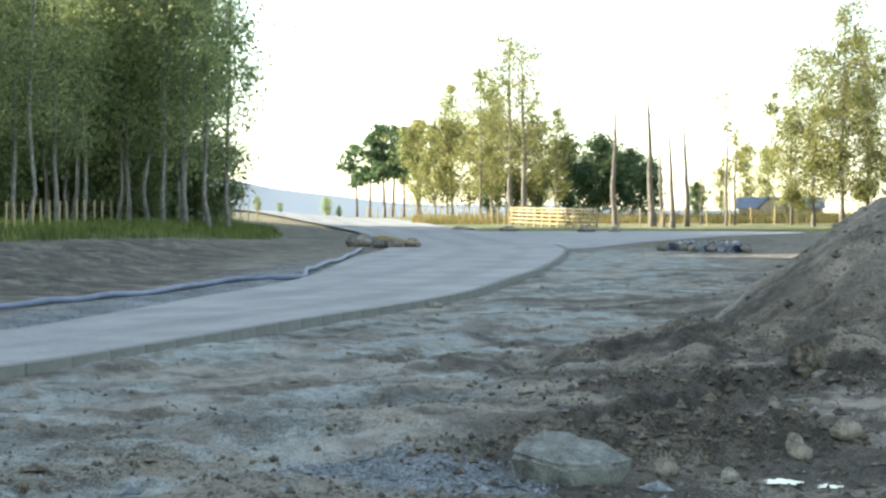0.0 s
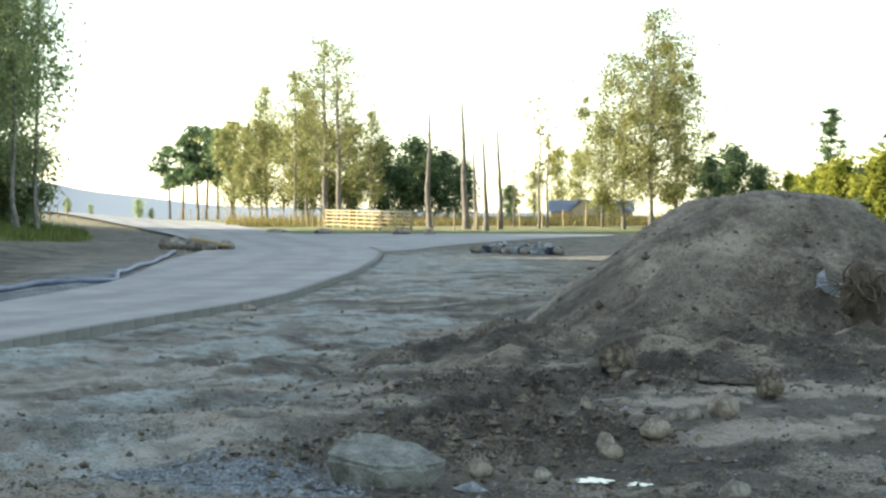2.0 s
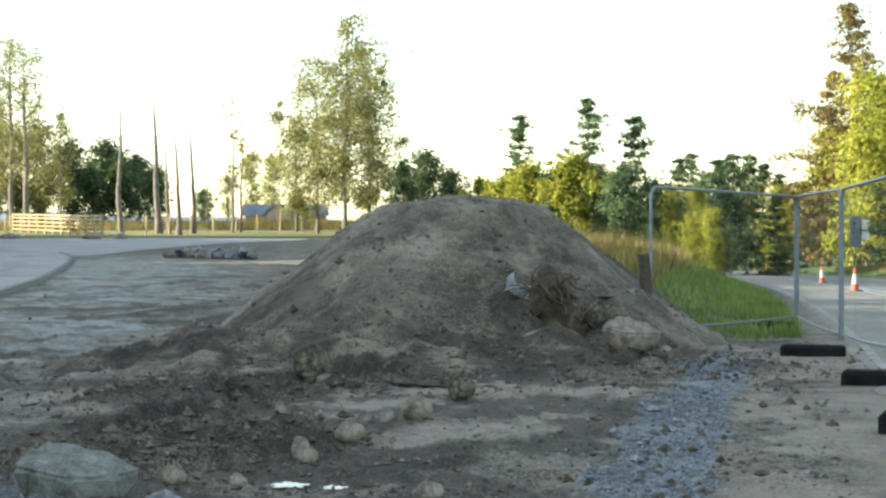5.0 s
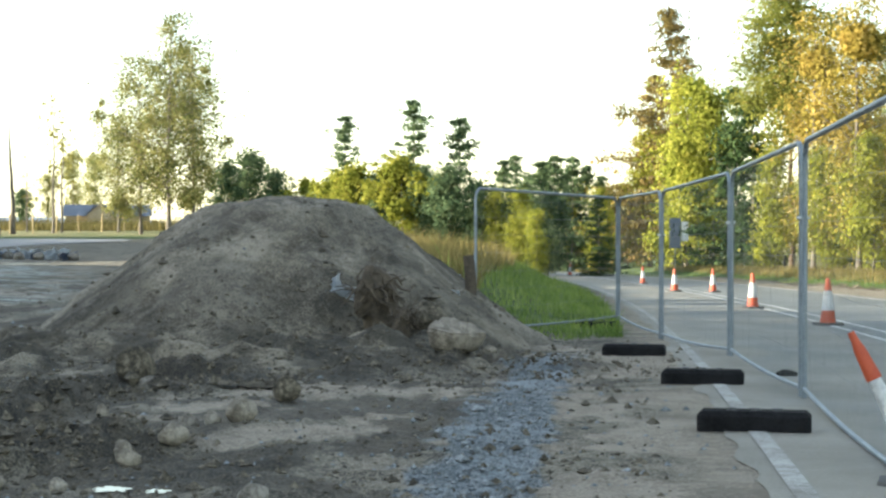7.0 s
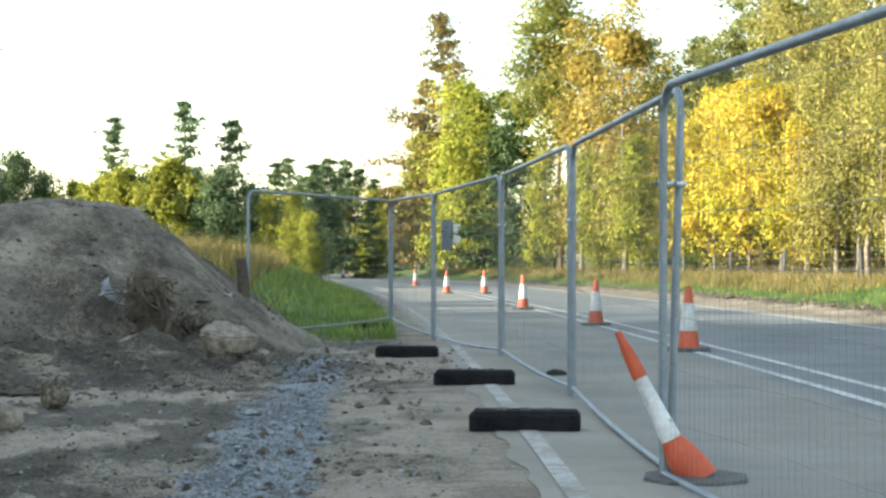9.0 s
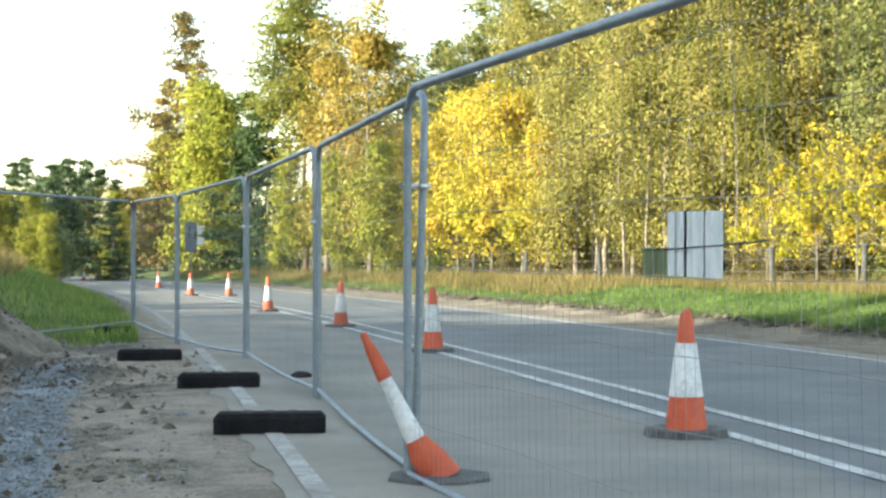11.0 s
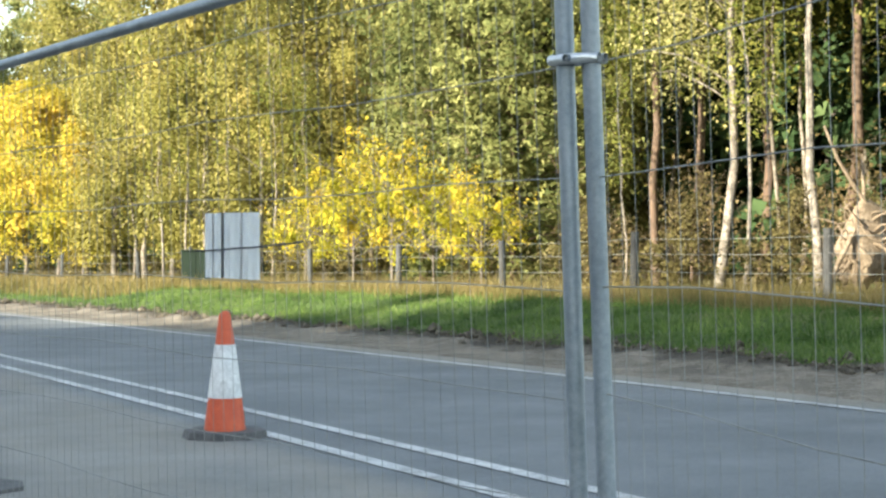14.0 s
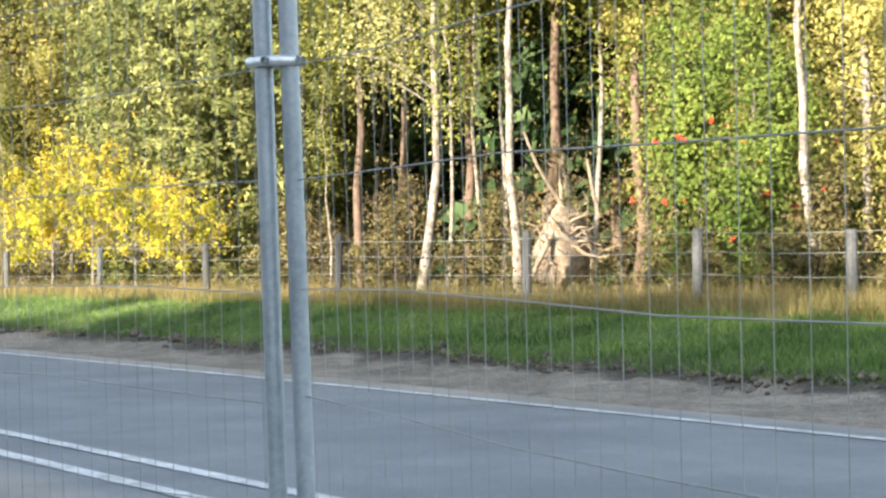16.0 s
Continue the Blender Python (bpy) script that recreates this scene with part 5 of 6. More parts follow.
# ---- drain pipe and rubble by the site road ----
PIPE = material("blue_grey_pipe", [(0.08, 0.10, 0.16), (0.17, 0.20, 0.28)], 2.0, 0.5, 0.1, 20)
PALE = material("pale_sheet", [(0.45, 0.50, 0.56), (0.68, 0.70, 0.72)], 5.0, 0.5, 0.1, 30)
pipe_pts = smooth([(-20.5, 12.0, 0), (-22.99, 19.69, 0), (-24.35, 23.64, 0), (-26.95, 29.74, 0), (-27.35, 32.87, 0), (-29.32, 35.59, 0), (-34, 43, 0), (-39.0, 50.46, 0)], 8)
tagged(tube("drain_pipe", [(p.x, p.y, ground_z(p.x, p.y) + 0.055 + 0.02 * math.sin(i * 1.3)) for i, p in enumerate(pipe_pts)], 0.065, PIPE, sides=10), "long blue-grey flexible drain pipe lying on the ground", "pipe")


def crumpled(seed, w, h, mat, name, label, cat, m, group=""):
    """A crumpled sheet with thickness."""
    n = 12
    bm = bmesh.new()
    o = Vector((seed * 5.1, 0, 0))
    grid = [[bm.verts.new((w * (i / n - 0.5), 0.25 * w * noise.noise(Vector((i * 0.5, j * 0.5, seed))) + 0.1 * w * noise.noise(Vector((i * 1.3, j * 1.3, seed + 4))), h * (j / n) * (0.7 + 0.4 * noise.noise(Vector((i * 0.4, 0, seed)) + o)))) for j in range(n + 1)] for i in range(n + 1)]
    for i in range(n):
        for j in range(n):
            bm.faces.new((grid[i][j], grid[i + 1][j], grid[i + 1][j + 1], grid[i][j + 1]))
    bmesh.ops.solidify(bm, geom=bm.faces[:], thickness=0.01)
    ob = part(name, bm, mat)
    ob.matrix_world = m
    return tagged(ob, label, cat, group)


for k in range(9):
    a_, b_ = -40.9 + 0.9 * math.sin(k * 2.1) + 0.35 * k * 0.2, 54.0 + 0.8 * math.cos(k * 1.7)
    stone(40 + k, a_, b_, 0.5 + 0.3 * math.sin(k) ** 2, 0.3 + 0.1 * (k % 3), "broken rubble at the end of a drain pipe", "rubble_block", "rubble by the pipe", k * 40)
crumpled(3, 1.0, 0.5, PALE, "plastic_sheet", "pale crumpled plastic sheet on rubble", "sheet", pose(-41.2, 53.6, 0.2, -30, 0, 40))
for k in range(4):
    x_, y_ = -40.2 + 0.25 * k, 54.2 - 0.3 * k
    bm = bmesh.new()
    box(bm, -0.8, 0.8, -0.05, 0.05, -0.03, 0.03, 0.006)
    pl = part("plank", bm, NEW_TIMBER)
    pl.matrix_world = pose(x_, y_, ground_z(x_, y_) + 0.28 + 0.04 * k, 0, 10, 30 + 12 * k)
    tagged(pl, "pale loose plank lying on rubble", "plank", "loose planks")
for k in range(7):
    a_ = -30.4 + 0.55 * k
    crumpled(10 + k, 1.1, 0.45 + 0.15 * (k % 2), PALE if k % 2 else PIPE, "plastic_sheet", "bluish crumpled plastic sheet on bare ground", "sheet", pose(a_, 58.6 - 0.12 * k, ground_z(a_, 58.6 - 0.12 * k) - 0.03, -35, 0, k * 21 - 40), "plastic sheets")
for k in range(6):
    stone(60 + k, -30.5 + 0.7 * k, 58.0 + 0.3 * math.sin(k * 2), 0.5, 0.28, "dark broken lump of asphalt on bare ground", "rubble_block", "rubble on the site", k * 50)
for k, (x_, y_, w_) in enumerate(((-56, 82, 1.4), (-53.5, 83, 1.0), (-49.0, 84, 1.1), (-47.5, 84.6, 0.8))):
    stone(80 + k, x_, y_, w_, 0.35, "pale broken concrete lump beside the road", "rubble_block", "rubble on the site", k * 30)

# ---- stump, sheets and boulders at the mound's foot ----
def root_wad(name, x, y, z, size, label, mat, seed, turn=0.0, tall=1.0):
    """A torn-out stump: a short thick trunk with a plate of crooked roots."""
    q = np.random.default_rng(seed)
    thing = empty(name, pose(x, y, z, 0, 0, turn) @ Matrix.Diagonal((1 / tall ** 0.6, 1 / tall ** 0.6, tall, 1)), label, "stump")
    bm = stone_mesh(seed, 0.27 * size, 0.2 * size, 0.36 * size, 3, 0.7)
    core = part("stump_core", bm, mat, thing)
    core.location = (0, 0, 0.42 * size)
    for k in range(110):
        d = q.normal(0, 1, 3)
        d[2] *= 0.8
        d /= np.linalg.norm(d)
        base = np.array([0, 0, 0.45 * size]) + d * 0.14 * size
        ln = size * q.uniform(0.12, 0.5)
        pts = [base]
        for j in range(4):
            d = d + q.normal(0, 0.6, 3) + np.array([0, 0, -0.12])
            d /= np.linalg.norm(d)
            e = pts[-1] + d * ln / 4
            e[2] = max(e[2], 0.01)
            pts.append(e)
        tube("root", pts, np.linspace(0.026, 0.006, 5) * min(size, 0.8) * q.uniform(0.5, 1.3), mat, thing, sides=5)
    return thing


ROOT_DARK = material("muddy_roots", [(0.05, 0.04, 0.03), (0.14, 0.11, 0.08)], 5.0, 0.95, 0.5, 25)
ROOT_PALE = material("dry_roots", [(0.10, 0.072, 0.045), (0.20, 0.15, 0.10), (0.32, 0.25, 0.18)], 5.0, 0.9, 0.5, 25)
root_wad("tree_stump", -4.95, 18.3, 0.10, 0.95, "muddy torn-out stump with crooked roots at the mound's foot", ROOT_DARK, 5, 20)
rx_, ry_ = beside(32.1, 11.9)
plate = root_wad("tree_stump", rx_, ry_, float(level(rx_, ry_)) + 0.05, 1.75, "upturned pale root plate of a fallen tree", ROOT_PALE, 8, 0, 1.05)
for pts_, r_ in (([(0.0, 0.1, 1.2), (0.02, 0.1, 1.5), (0.0, 0.12, 1.95)], 0.05), ([(0.62, 0.0, 1.15), (0.5, 0.0, 1.55), (0.42, 0.02, 1.95)], 0.05),
                 ([(0.0, -0.1, 1.2), (-0.3, -0.12, 1.55), (-0.52, -0.1, 1.85), (-0.75, -0.1, 2.3)], 0.045), ([(-0.4, -0.3, 0.9), (-0.7, -0.35, 0.45), (-0.85, -0.35, 0.0)], 0.06)):
    tube("broken_root", pts_, np.linspace(0.75, 0.45, len(pts_)) * r_, ROOT_PALE, plate, sides=7)
root_wad("tree_stump", -4.55, 18.0, 0.02, 0.5, "small muddy stump with roots beside a boulder", ROOT_DARK, 6, 80)
crumpled(31, 0.5, 0.28, PALE, "plastic_sheet", "torn bluish plastic sheet caught on the mound", "sheet", pose(-5.42, 18.9, 0.42, -40, 25, 35), "plastic sheets")
crumpled(33, 0.28, 0.2, PALE, "plastic_bag", "crumpled white plastic bag on the mound's foot", "bag", pose(-4.72, 20.9, 0.33, -20, 0, 20))
tagged(tube("tree_stub", [(-4.66, 21.9, 0.1), (-4.65, 21.9, 0.5), (-4.68, 21.88, 0.88)], [0.085, 0.08, 0.07], ROOT_DARK), "short dark wooden stub beside the fence", "post")

# ---- sign on the mesh fence, bent cone and scrap ----
WHITE_PLASTIC = material("white_board", [(0.66, 0.68, 0.70), (0.76, 0.78, 0.79)], 3.0, 0.5, 0.05, 20)
BLACK_TIE = material("black_cable", [(0.01, 0.01, 0.012), (0.03, 0.03, 0.03)], 3.0, 0.6, 0.0, 20)
A_, B_ = Vector((1.010, 5.42, 0)), Vector((1.100, 5.06, 0))
side = (B_ - A_).normalized()
out = Vector((side.y, -side.x, 0))
board = empty("sign_board", Matrix.Translation((A_ + B_) / 2), "white corrugated plastic board tied to the mesh fence, seen from behind", "sign")
bm = bmesh.new()
wv = (B_ - A_).length
cols = []
for i in range(41):
    s0 = (i / 40 - 0.5) * wv
    d_ = (0.0, 0.0, 0.004, 0.016, 0.014, 0.002, 0.0)[i % 7]      # narrow pressed grooves
    p = side * s0 + out * (0.006 - d_)
    cols.append((bm.verts.new((p.x, p.y, 1.109)), bm.verts.new((p.x, p.y, 1.312))))
for a, b in zip(cols, cols[1:]):
    bm.faces.new((a[0], b[0], b[1], a[1]))
bmesh.ops.solidify(bm, geom=bm.faces[:], thickness=0.003)
part("corrugated_sheet", bm, WHITE_PLASTIC, board)
tube("tie", [side * t + out * 0.016 + Vector((0, 0, 1.2 + 0.006 * math.sin(t * 9) + (0.03 * (t - 0.19) / 0.3 if t > 0.19 else 0))) for t in np.linspace(-0.24, 0.5, 12)], 0.0028, BLACK_TIE, board, "black cable")

bent = empty("traffic_cone", pose(0.43, 8.34, 0.010, 0, 0, -4), "crushed orange traffic cone, its top folded over beside a fence post", "traffic cone", "traffic cones along the road")
bm = bmesh.new()
bmesh.ops.create_cone(bm, cap_ends=True, segments=8, radius1=0.275, radius2=0.26, depth=0.055, matrix=Matrix.Translation((0, 0, 0.03)) @ Matrix.Rotation(radians(22.5), 4, "Z"))
part("base", bm, GREY_RUBBER, bent, "grey rubber base")
v, f = tube_arrays([(0.0, 0, 0.05), (-0.03, 0, 0.11), (-0.07, 0, 0.17), (-0.12, 0, 0.24)], [0.082, 0.066, 0.054, 0.047], 16)
v[:, 1] *= 0.62
v[:, 0] += 0.03 * (v[:, 2] < 0.2) * np.sign(v[:, 0] + 0.08)
raw("skirt", v, f, ORANGE, bent)
for nm, z0, z1, mat in (("sleeve", 0.23, 0.53, REFLECTIVE), ("top", 0.525, 0.745, ORANGE)):
    zs = np.linspace(z0, z1, 6)
    v, f = tube_arrays([(-0.115 - 0.5 * (q - 0.23), 0.0, q) for q in zs], [0.052 - 0.034 * (q - 0.23) / 0.5 + (0.007 if nm == "top" and q < 0.7 else 0) for q in zs], 14)
    v[:, 1] *= 0.7
    raw(nm, v, f, mat, bent)
scrap = part("rubber_scrap", stone_mesh(77, 0.09, 0.05, 0.04, 2, 0.5), RUBBER)
scrap.matrix_world = pose(-0.46, 15.9, -0.07, 0, 0, 20)
tagged(scrap, "small black scrap of rubber on the asphalt", "scrap")

# ---- stock fence across the road ----
def post_fence(name, pts, mat, h, r, wires, label):
    x0, y0 = pts[0]
    z0 = float(level(x0, y0))
    thing = empty(name, Matrix.Translation((x0, y0, z0)), label, "fence")
    posts = []
    for i, (x, y) in enumerate(pts):
        z = float(level(x, y) + relief(np.array(x), np.array(y)))
        th = part("post", square_post(h + 0.2 + 0.05 * math.sin(i * 5), r), mat, thing)
        th.matrix_basis = pose(x - x0, y - y0, z - 0.2 - z0, 2 * math.sin(i * 3.3), 2 * math.cos(i * 2.1), 15 * i)
        posts.append(Vector((x - x0, y - y0, z - z0)))
    for q in wires:
        line = []
        for a, b in zip(posts, posts[1:]):
            for k in range(4):
                t = k / 4
                line.append(a.lerp(b, t) + Vector((0, -r, q - 0.02 * math.sin(t * math.pi))))
        line.append(posts[-1] + Vector((0, -r, q)))
        tube("wire", line, 0.0035, WIRE, thing, "grey wire strand", sides=4)


def square_post(h, r):
    bm = bmesh.new()
    bmesh.ops.create_cone(bm, cap_ends=True, segments=9, radius1=r, radius2=r * 0.92, depth=h, matrix=Matrix.Translation((0, 0, h / 2)))
    return bm


BEARINGS = [46, 41.5, 36.5, 30.9, 24.6, 20.3, 16.8, 13.9, 9.9, 8.3, 5.8, 4.1, 2.6, 1.2, 0.2, -0.8, -1.7, -2.6, -3.5]
post_fence("stock_fence", [beside(b, 10.7) for b in BEARINGS], OLD_POST, 1.02, 0.068, (0.95, 0.72, 0.45, 0.2), "stock fence of weathered grey posts and wire in long grass")

# ---- green cabinet at the road fence ----
GREEN_BOX = material("dark_green_paint", [(0.006, 0.016, 0.009), (0.012, 0.027, 0.015)], 3.0, 0.95, 0.1, 20)
gx_, gy_ = beside(10.13, 10.2)
cab = empty("utility_cabinet", pose(gx_, gy_, ground_z(gx_, gy_), 0, 0, -10.13), "dark green metal utility cabinet in long grass", "cabinet")
for nm, *dims in (("body", -0.36, 0.36, -0.18, 0.18, -0.1, 0.95, 0.015), ("roof", -0.40, 0.40, -0.22, 0.22, 0.952, 1.0, 0.012), ("door", -0.31, -0.005, -0.205, -0.183, 0.1, 0.9, 0.006), ("door", 0.005, 0.31, -0.205, -0.183, 0.1, 0.9, 0.006)):
    bm = bmesh.new()
    box(bm, *dims)
    part(nm, bm, GREEN_BOX, cab)

# ---- field fences ----
def field(t0, r0, t1, r1, n):
    out_ = []
    for k in range(n):
        f = k / (n - 1)
        x, y, _ = at(t0 + (t1 - t0) * f, r0 + (r1 - r0) * f)
        out_.append((x, y))
    return out_


post_fence("timber_fence", field(px(642, -27.255), 103, px(990, -27.255), 122, 10), NEW_TIMBER, 1.2, 0.055, (1.05, 0.7), "fence of pale new timber posts at the field's edge")
post_fence("timber_fence", field(px(230, -27.255), 150, px(488, -27.255), 119, 26), NEW_TIMBER, 1.15, 0.05, (1.05, 0.6), "far field fence of pale new timber stakes")
post_fence("timber_fence", field(px(10), 64, px(455), 118, 30), NEW_TIMBER, 1.15, 0.045, (1.05, 0.6), "fence of pale timber stakes in grass before the wood")
hp = field(px(492, -27.255), 118, px(643, -27.255), 102.5, 12)
hurdle = empty("timber_fence", pose(hp[0][0], hp[0][1], 0), "new pale timber fence of posts and close rails", "fence")
ho = Vector((hp[0][0], hp[0][1], 0))
tops = [Vector((x, y, float(level(x, y)))) - ho for x, y in hp]
for i, p in enumerate(tops):
    bm = square_post(1.45, 0.09)
    ob = part("post", bm, NEW_TIMBER, hurdle)
    ob.location = p - Vector((0, 0, 0.15))
for q in (0.25, 0.5, 0.75, 1.0, 1.2):
    tube("rail", [p + Vector((0.05, -0.09, q)) for p in tops], 0.05, NEW_TIMBER, hurdle, sides=4)

# ---- road sign on the far verge ----
BLUE_BACK = material("blue_grey_sign_back", [(0.10, 0.13, 0.18), (0.15, 0.18, 0.24)], 3.0, 0.5, 0.05, 20)
sx, sy = beside(-5.25, 8.2)
sz = float(level(sx, sy))
sign = empty("road_sign", pose(sx, sy, sz, 0, 0, -6), "blue-grey road sign on a post with a white plate beside it", "road sign")
bm = bmesh.new()
box(bm, -0.40, 0.40, -0.03, 0.03, 1.5, 3.6, 0.01)
part("panel", bm, BLUE_BACK, sign)
bm = bmesh.new()
box(bm, 0.44, 0.94, -0.015, 0.015, 2.0, 3.35, 0.008)
part("plate", bm, WHITE_PLASTIC, sign, "plain white plate")
tube("pole", [(0.0, 0.03, -0.2), (0.0, 0.06, 3.5)], 0.05, GALV, sign)
tube("bracket", [(-0.1, 0.05, 2.7), (0.85, 0.03, 2.7)], 0.02, GALV, sign)

# ---- house behind the field ----
SLATE = material("blue_slate", [(0.08, 0.12, 0.20), (0.13, 0.18, 0.27)], 2.0, 0.6, 0.2, 30)
RENDERED = material("buff_wall", [(0.40, 0.31, 0.215), (0.54, 0.43, 0.31)], 2.0, 0.9, 0.1, 20)
hx0, hy0, _ = at(px(760, -23.72), 150)
house = empty("house", pose(hx0, hy0, 1.75, 0, 0, -px(760, -23.72)), "low buff house with a blue slate roof and a front gable", "house")


def gable_roof(x0, x1, y0, y1, z0, z1, along_x=True):
    bm = bmesh.new()
    if along_x:
        m_ = (y0 + y1) / 2
        pr = [(x0, y0, z0), (x1, y0, z0), (x1, m_, z1), (x0, m_, z1), (x0, y1, z0), (x1, y1, z0)]
        fs = ((0, 1, 2, 3), (3, 2, 5, 4))
    else:
        m_ = (x0 + x1) / 2
        pr = [(x0, y0, z0), (m_, y0, z1), (m_, y1, z1), (x0, y1, z0), (x1, y0, z0), (x1, y1, z0)]
        fs = ((0, 1, 2, 3), (1, 4, 5, 2))
    vs = [bm.verts.new(p) for p in pr]
    for f in fs:
        bm.faces.new([vs[i] for i in f])
    bmesh.ops.solidify(bm, geom=bm.faces[:], thickness=0.12)
    return bm


bm = bmesh.new()
box(bm, -2.9, 4.2, 0, 5, -1, 0.45)
part("wall", bm, RENDERED, house)
part("roof", gable_roof(-3.1, 4.4, -0.3, 5.3, 0.4, 1.42), SLATE, house)
bm = bmesh.new()
vs = [bm.verts.new(p) for p in ((-1.1, -1, -1), (1.1, -1, -1), (1.1, -1, 0.5), (0, -1, 1.45), (-1.1, -1, 0.5), (-1.1, 2, -1), (1.1, 2, -1), (1.1, 2, 0.5), (0, 2, 1.45), (-1.1, 2, 0.5))]
for q in ((0, 1, 2, 3, 4), (9, 8, 7, 6, 5), (0, 4, 9, 5), (1, 6, 7, 2)):
    bm.faces.new([vs[i] for i in q])
part("gable", bm, RENDERED, house)
part("gable_roof", gable_roof(-1.35, 1.35, -1.2, 2.4, 0.42, 1.62, False), TIMBER, house)
bm = bmesh.new()
box(bm, 1.7, 2.5, -0.04, 0.06, -0.6, 0.2)
part("window", bm, SLATE, house)

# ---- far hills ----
# distance haze is put into the hills' blue colour and a faint glow
HILL = bpy.data.materials.new("haze_tinted_hill")
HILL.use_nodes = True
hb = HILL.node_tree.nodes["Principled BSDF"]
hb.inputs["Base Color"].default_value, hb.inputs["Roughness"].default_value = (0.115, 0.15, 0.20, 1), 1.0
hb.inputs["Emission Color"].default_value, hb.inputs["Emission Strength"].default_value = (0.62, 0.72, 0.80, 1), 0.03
tn = np.linspace(-75, -20, 160)
rr = np.array([2600.0, 3000, 3400, 3800])
ht, hr = np.meshgrid(tn, rr, indexing="ij")
prof = 100 * (0.75 + 0.5 * fbm(ht * 0.12, ht * 0, 4, 5)) * (0.32 + 0.68 * sstep(-36, -44, ht)) * sstep(-20, -24, ht) * np.array([0.0, 0.45, 1.0, 0.9])
ii, jj = np.meshgrid(np.arange(159), np.arange(3), indexing="ij")
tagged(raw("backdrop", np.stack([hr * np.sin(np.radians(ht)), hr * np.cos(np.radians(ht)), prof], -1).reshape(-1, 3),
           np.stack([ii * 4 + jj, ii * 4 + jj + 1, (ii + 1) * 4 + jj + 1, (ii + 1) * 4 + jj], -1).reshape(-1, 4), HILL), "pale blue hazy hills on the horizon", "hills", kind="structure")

# ---- grass ----
def grass_field(name, n, place, h, w, mat, label, seed, lean=0.35):
    q = np.random.default_rng(seed)
    x, y = place(q, n)
    z = level(x, y) + relief(x, y)
    m = len(x)
    a = q.uniform(0, 2 * np.pi, m)
    hh = h * np.exp(q.normal(0, 0.35, m))
    dx, dy = np.cos(a) * w, np.sin(a) * w
    bx, by = q.normal(0, lean, m) * hh, q.normal(0, lean, m) * hh
    v = np.stack([np.stack([x - dx, y - dy, z - 0.02], -1), np.stack([x + dx, y + dy, z - 0.02], -1), np.stack([x + bx, y + by, z + hh], -1)], 1)
    return tagged(raw(name, v.reshape(-1, 3), np.arange(3 * m).reshape(-1, 3), mat, flat=True), label, "grass", kind="stuff")


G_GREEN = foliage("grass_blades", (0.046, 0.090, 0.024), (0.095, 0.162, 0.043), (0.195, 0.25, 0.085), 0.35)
# verge green lightened for the bank: sunlight put into the blade colour
G_BRIGHT = foliage("sun_tinted_bank_grass", (0.09, 0.15, 0.035), (0.18, 0.26, 0.065), (0.32, 0.38, 0.12), 0.4)
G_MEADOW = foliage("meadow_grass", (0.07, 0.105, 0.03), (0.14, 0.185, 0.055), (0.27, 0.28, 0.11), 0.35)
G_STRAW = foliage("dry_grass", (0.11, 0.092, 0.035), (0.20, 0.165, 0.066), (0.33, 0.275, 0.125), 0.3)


def verge(u0, u1, y0, y1):
    def place(q, n):
        y = y0 * (y1 / y0) ** q.uniform(0, 1, n)
        return centre(y) + u0 + (u1 - u0) * q.uniform(0, 1, n), y
    return place


def left_bank(q, n):
    y = 23.5 * (95 / 23.5) ** q.uniform(0, 1, n)
    return centre(y) - 3.7 - 5.5 * q.uniform(0, 1, n) ** 1.2, y


def tall_left(q, n):
    y = 24.5 * (60 / 24.5) ** q.uniform(0, 1, n)
    return centre(y) - 6.0 - 4 * q.uniform(0, 1, n), y


def wood_edge(q, n):
    a, r = np.radians(q.uniform(-51, -38.5, n)), q.uniform(46, 100, n)
    x, y = r * np.sin(a), r * np.cos(a)
    d, _ = along(LEFT, x, y)
    keep = d < -10.0 + 6.0 * sstep(50, 85, np.hypot(x, y))
    return x[keep], y[keep]


def far_field(q, n):
    a, r = np.radians(q.uniform(-36, -17, n)), q.uniform(123, 146, n)
    return r * np.sin(a), r * np.cos(a)


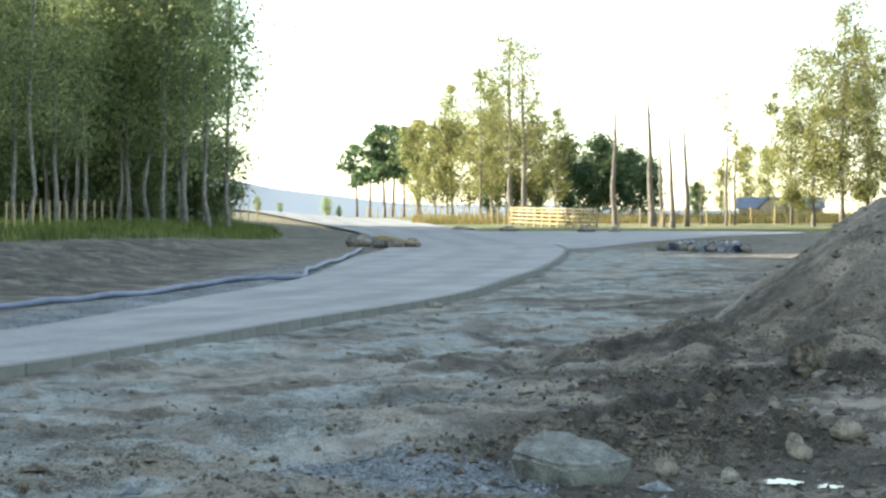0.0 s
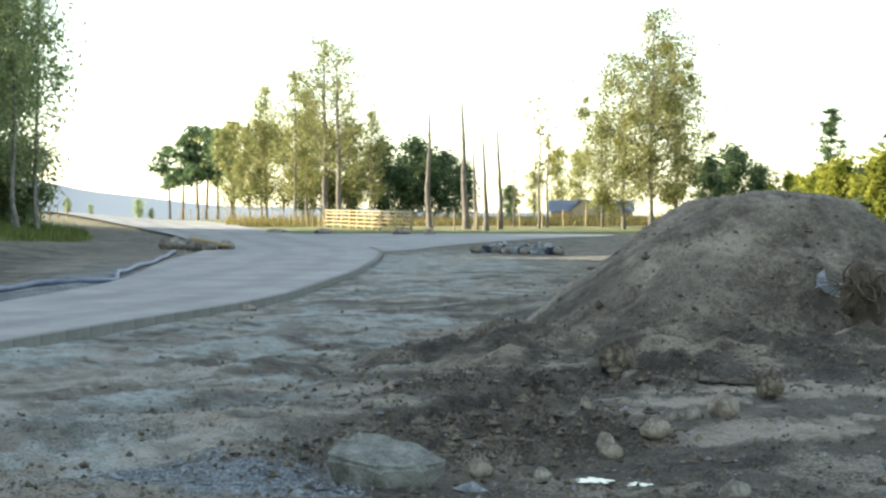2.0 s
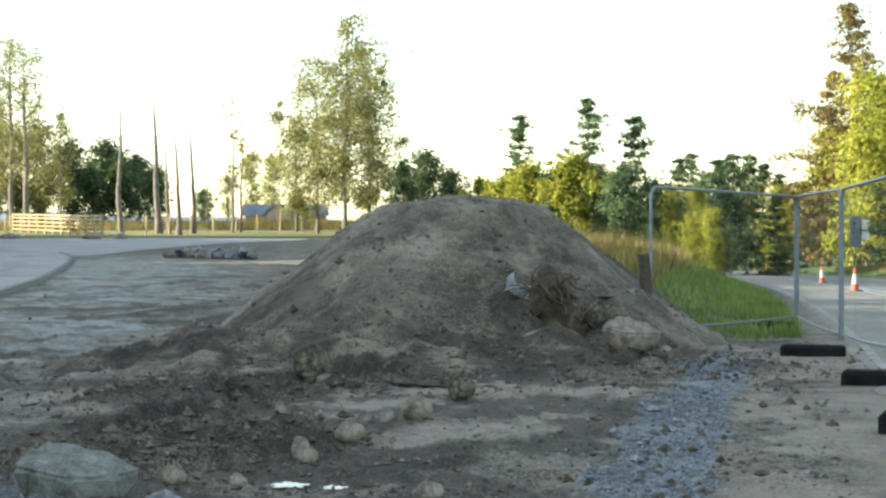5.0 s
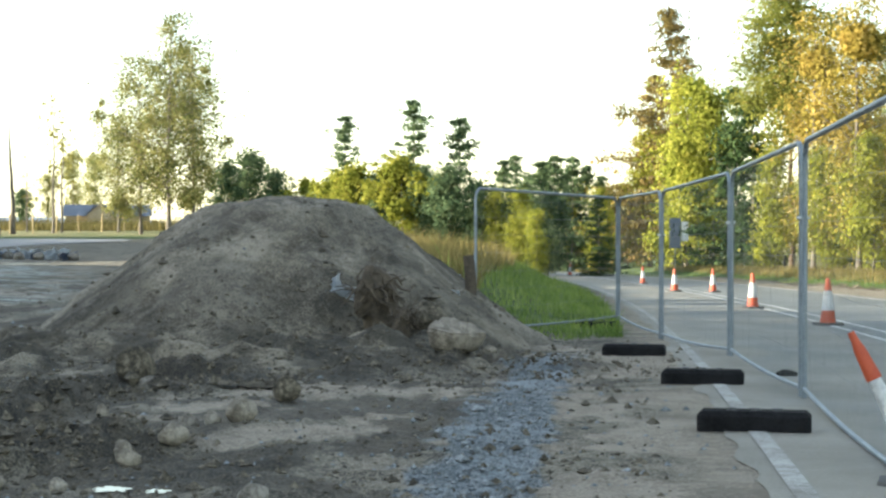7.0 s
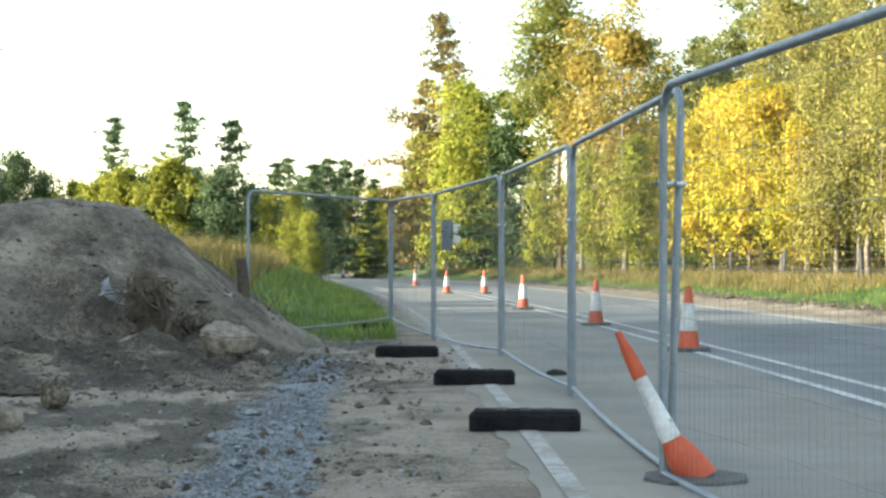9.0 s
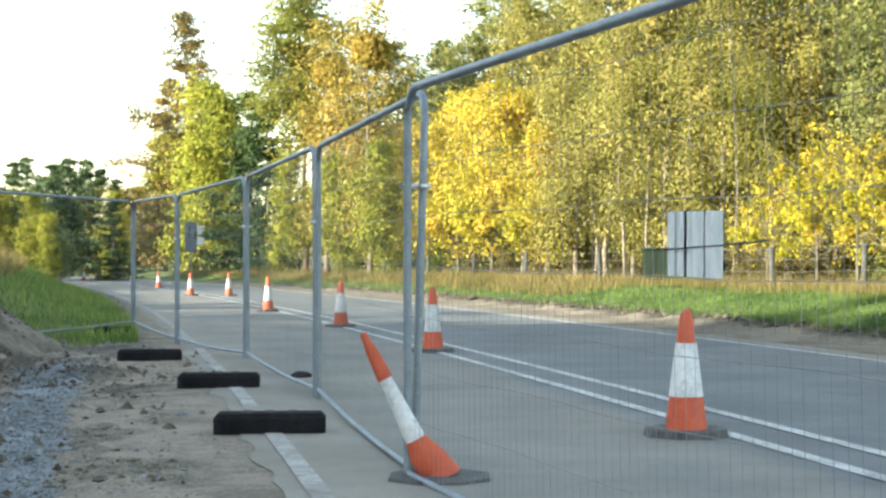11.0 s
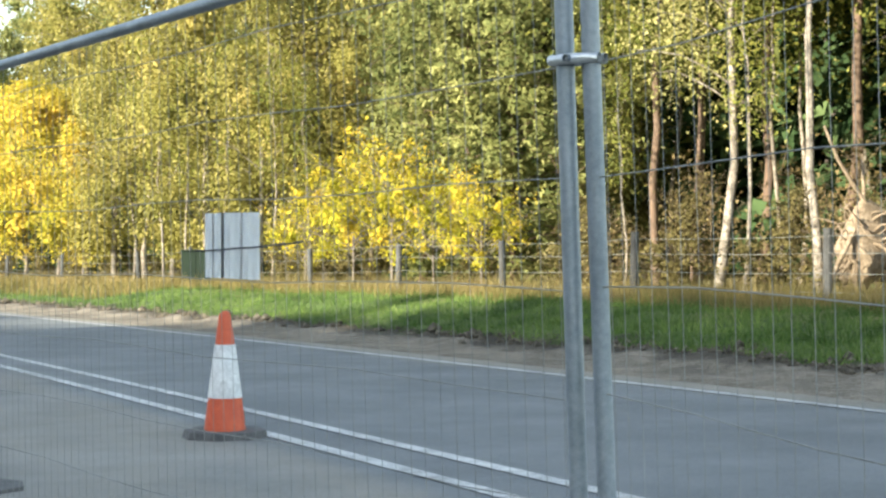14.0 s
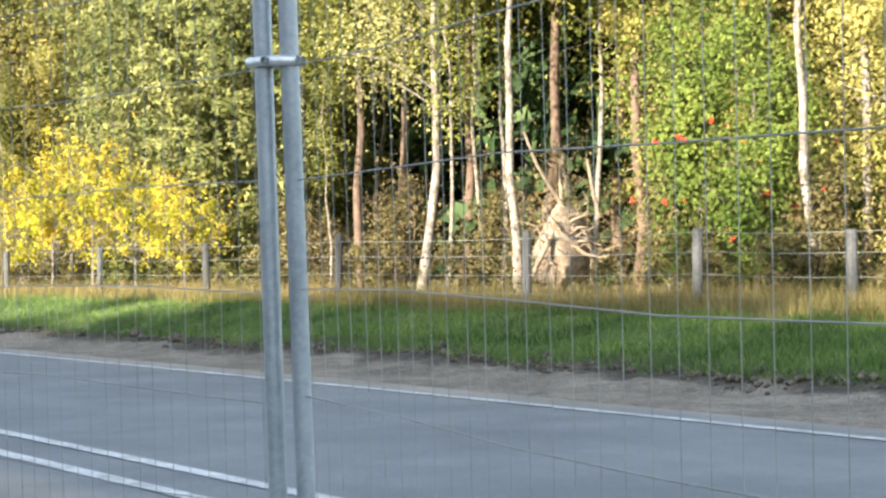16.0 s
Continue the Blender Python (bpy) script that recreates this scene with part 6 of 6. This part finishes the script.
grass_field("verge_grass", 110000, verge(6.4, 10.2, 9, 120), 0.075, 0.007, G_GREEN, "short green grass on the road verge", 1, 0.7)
grass_field("dry_verge_grass", 62000, verge(8.9, 13.2, 9, 120), 0.24, 0.006, G_STRAW, "long withered grass along the road fence", 2, 0.4)
grass_field("far_verge_grass", 22000, verge(7.2, 10.5, 42, 125), 0.2, 0.014, G_STRAW, "yellow dry grass on the verge farther along", 7, 0.4)
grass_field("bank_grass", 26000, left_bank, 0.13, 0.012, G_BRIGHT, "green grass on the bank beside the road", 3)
grass_field("dry_bank_grass", 14000, tall_left, 0.34, 0.012, G_STRAW, "tall dry weeds on top of the bank", 4)
grass_field("wood_grass", 34000, wood_edge, 0.26, 0.018, G_MEADOW, "rough grass before the shaded wood", 5)
grass_field("field_grass", 26000, far_field, 0.45, 0.03, G_STRAW, "long dry grass in the far field", 6)

# crumbled soil along the edge of the verge
q = np.random.default_rng(61)
pieces = []
for k in range(2600):
    y_ = 8.5 * (70 / 8.5) ** q.uniform(0, 1)
    x_ = float(centre(y_)) + 6.35 + 0.28 * float(fbm(y_ * 0.9, 0.0, 4, 62)) + q.normal(0, 0.10)
    r_ = 0.011 * math.exp(q.normal(0, 0.6)) * (1 + y_ / 50)
    v, f = tube_arrays(np.array([x_, y_, ground_z(x_, y_)]) + np.array([[-r_, 0, 0], [-0.2 * r_, 0.2 * r_, 0.45 * r_], [r_, 0.1 * r_, 0.2 * r_]]), [0.5 * r_, 0.8 * r_, 0.3 * r_], 4)
    pieces.append((v, f))
v, f = join(pieces)
tagged(raw("verge_soil", v, f, CLOD), "crumbled dark soil along the edge of the verge", "soil", kind="stuff")

# red berries on the rowans
BERRY = material("red_berries", [(0.45, 0.03, 0.015), (0.62, 0.06, 0.02)], 8.0, 0.4, 0.0, 30)
q = np.random.default_rng(15)
for ob in [o for o in scene.objects if o.get("label") == "green rowan with red berries"]:
    pieces = []
    for k in range(16):
        c = np.array([q.normal(0, 0.8), q.normal(0, 0.8), q.uniform(1.2, 4.2)])
        for j in range(7):
            p = c + q.normal(0, 0.035, 3)
            pieces.append(tube_arrays(p + np.array([[0, 0, -0.02], [0, 0, -0.012], [0, 0, 0.012], [0, 0, 0.02]]), [0.002, 0.019, 0.019, 0.002], 6))
    v, f = join(pieces)
    tagged(raw("berries", v, f, BERRY, ob, "clusters of red berries"), kind="stuff")
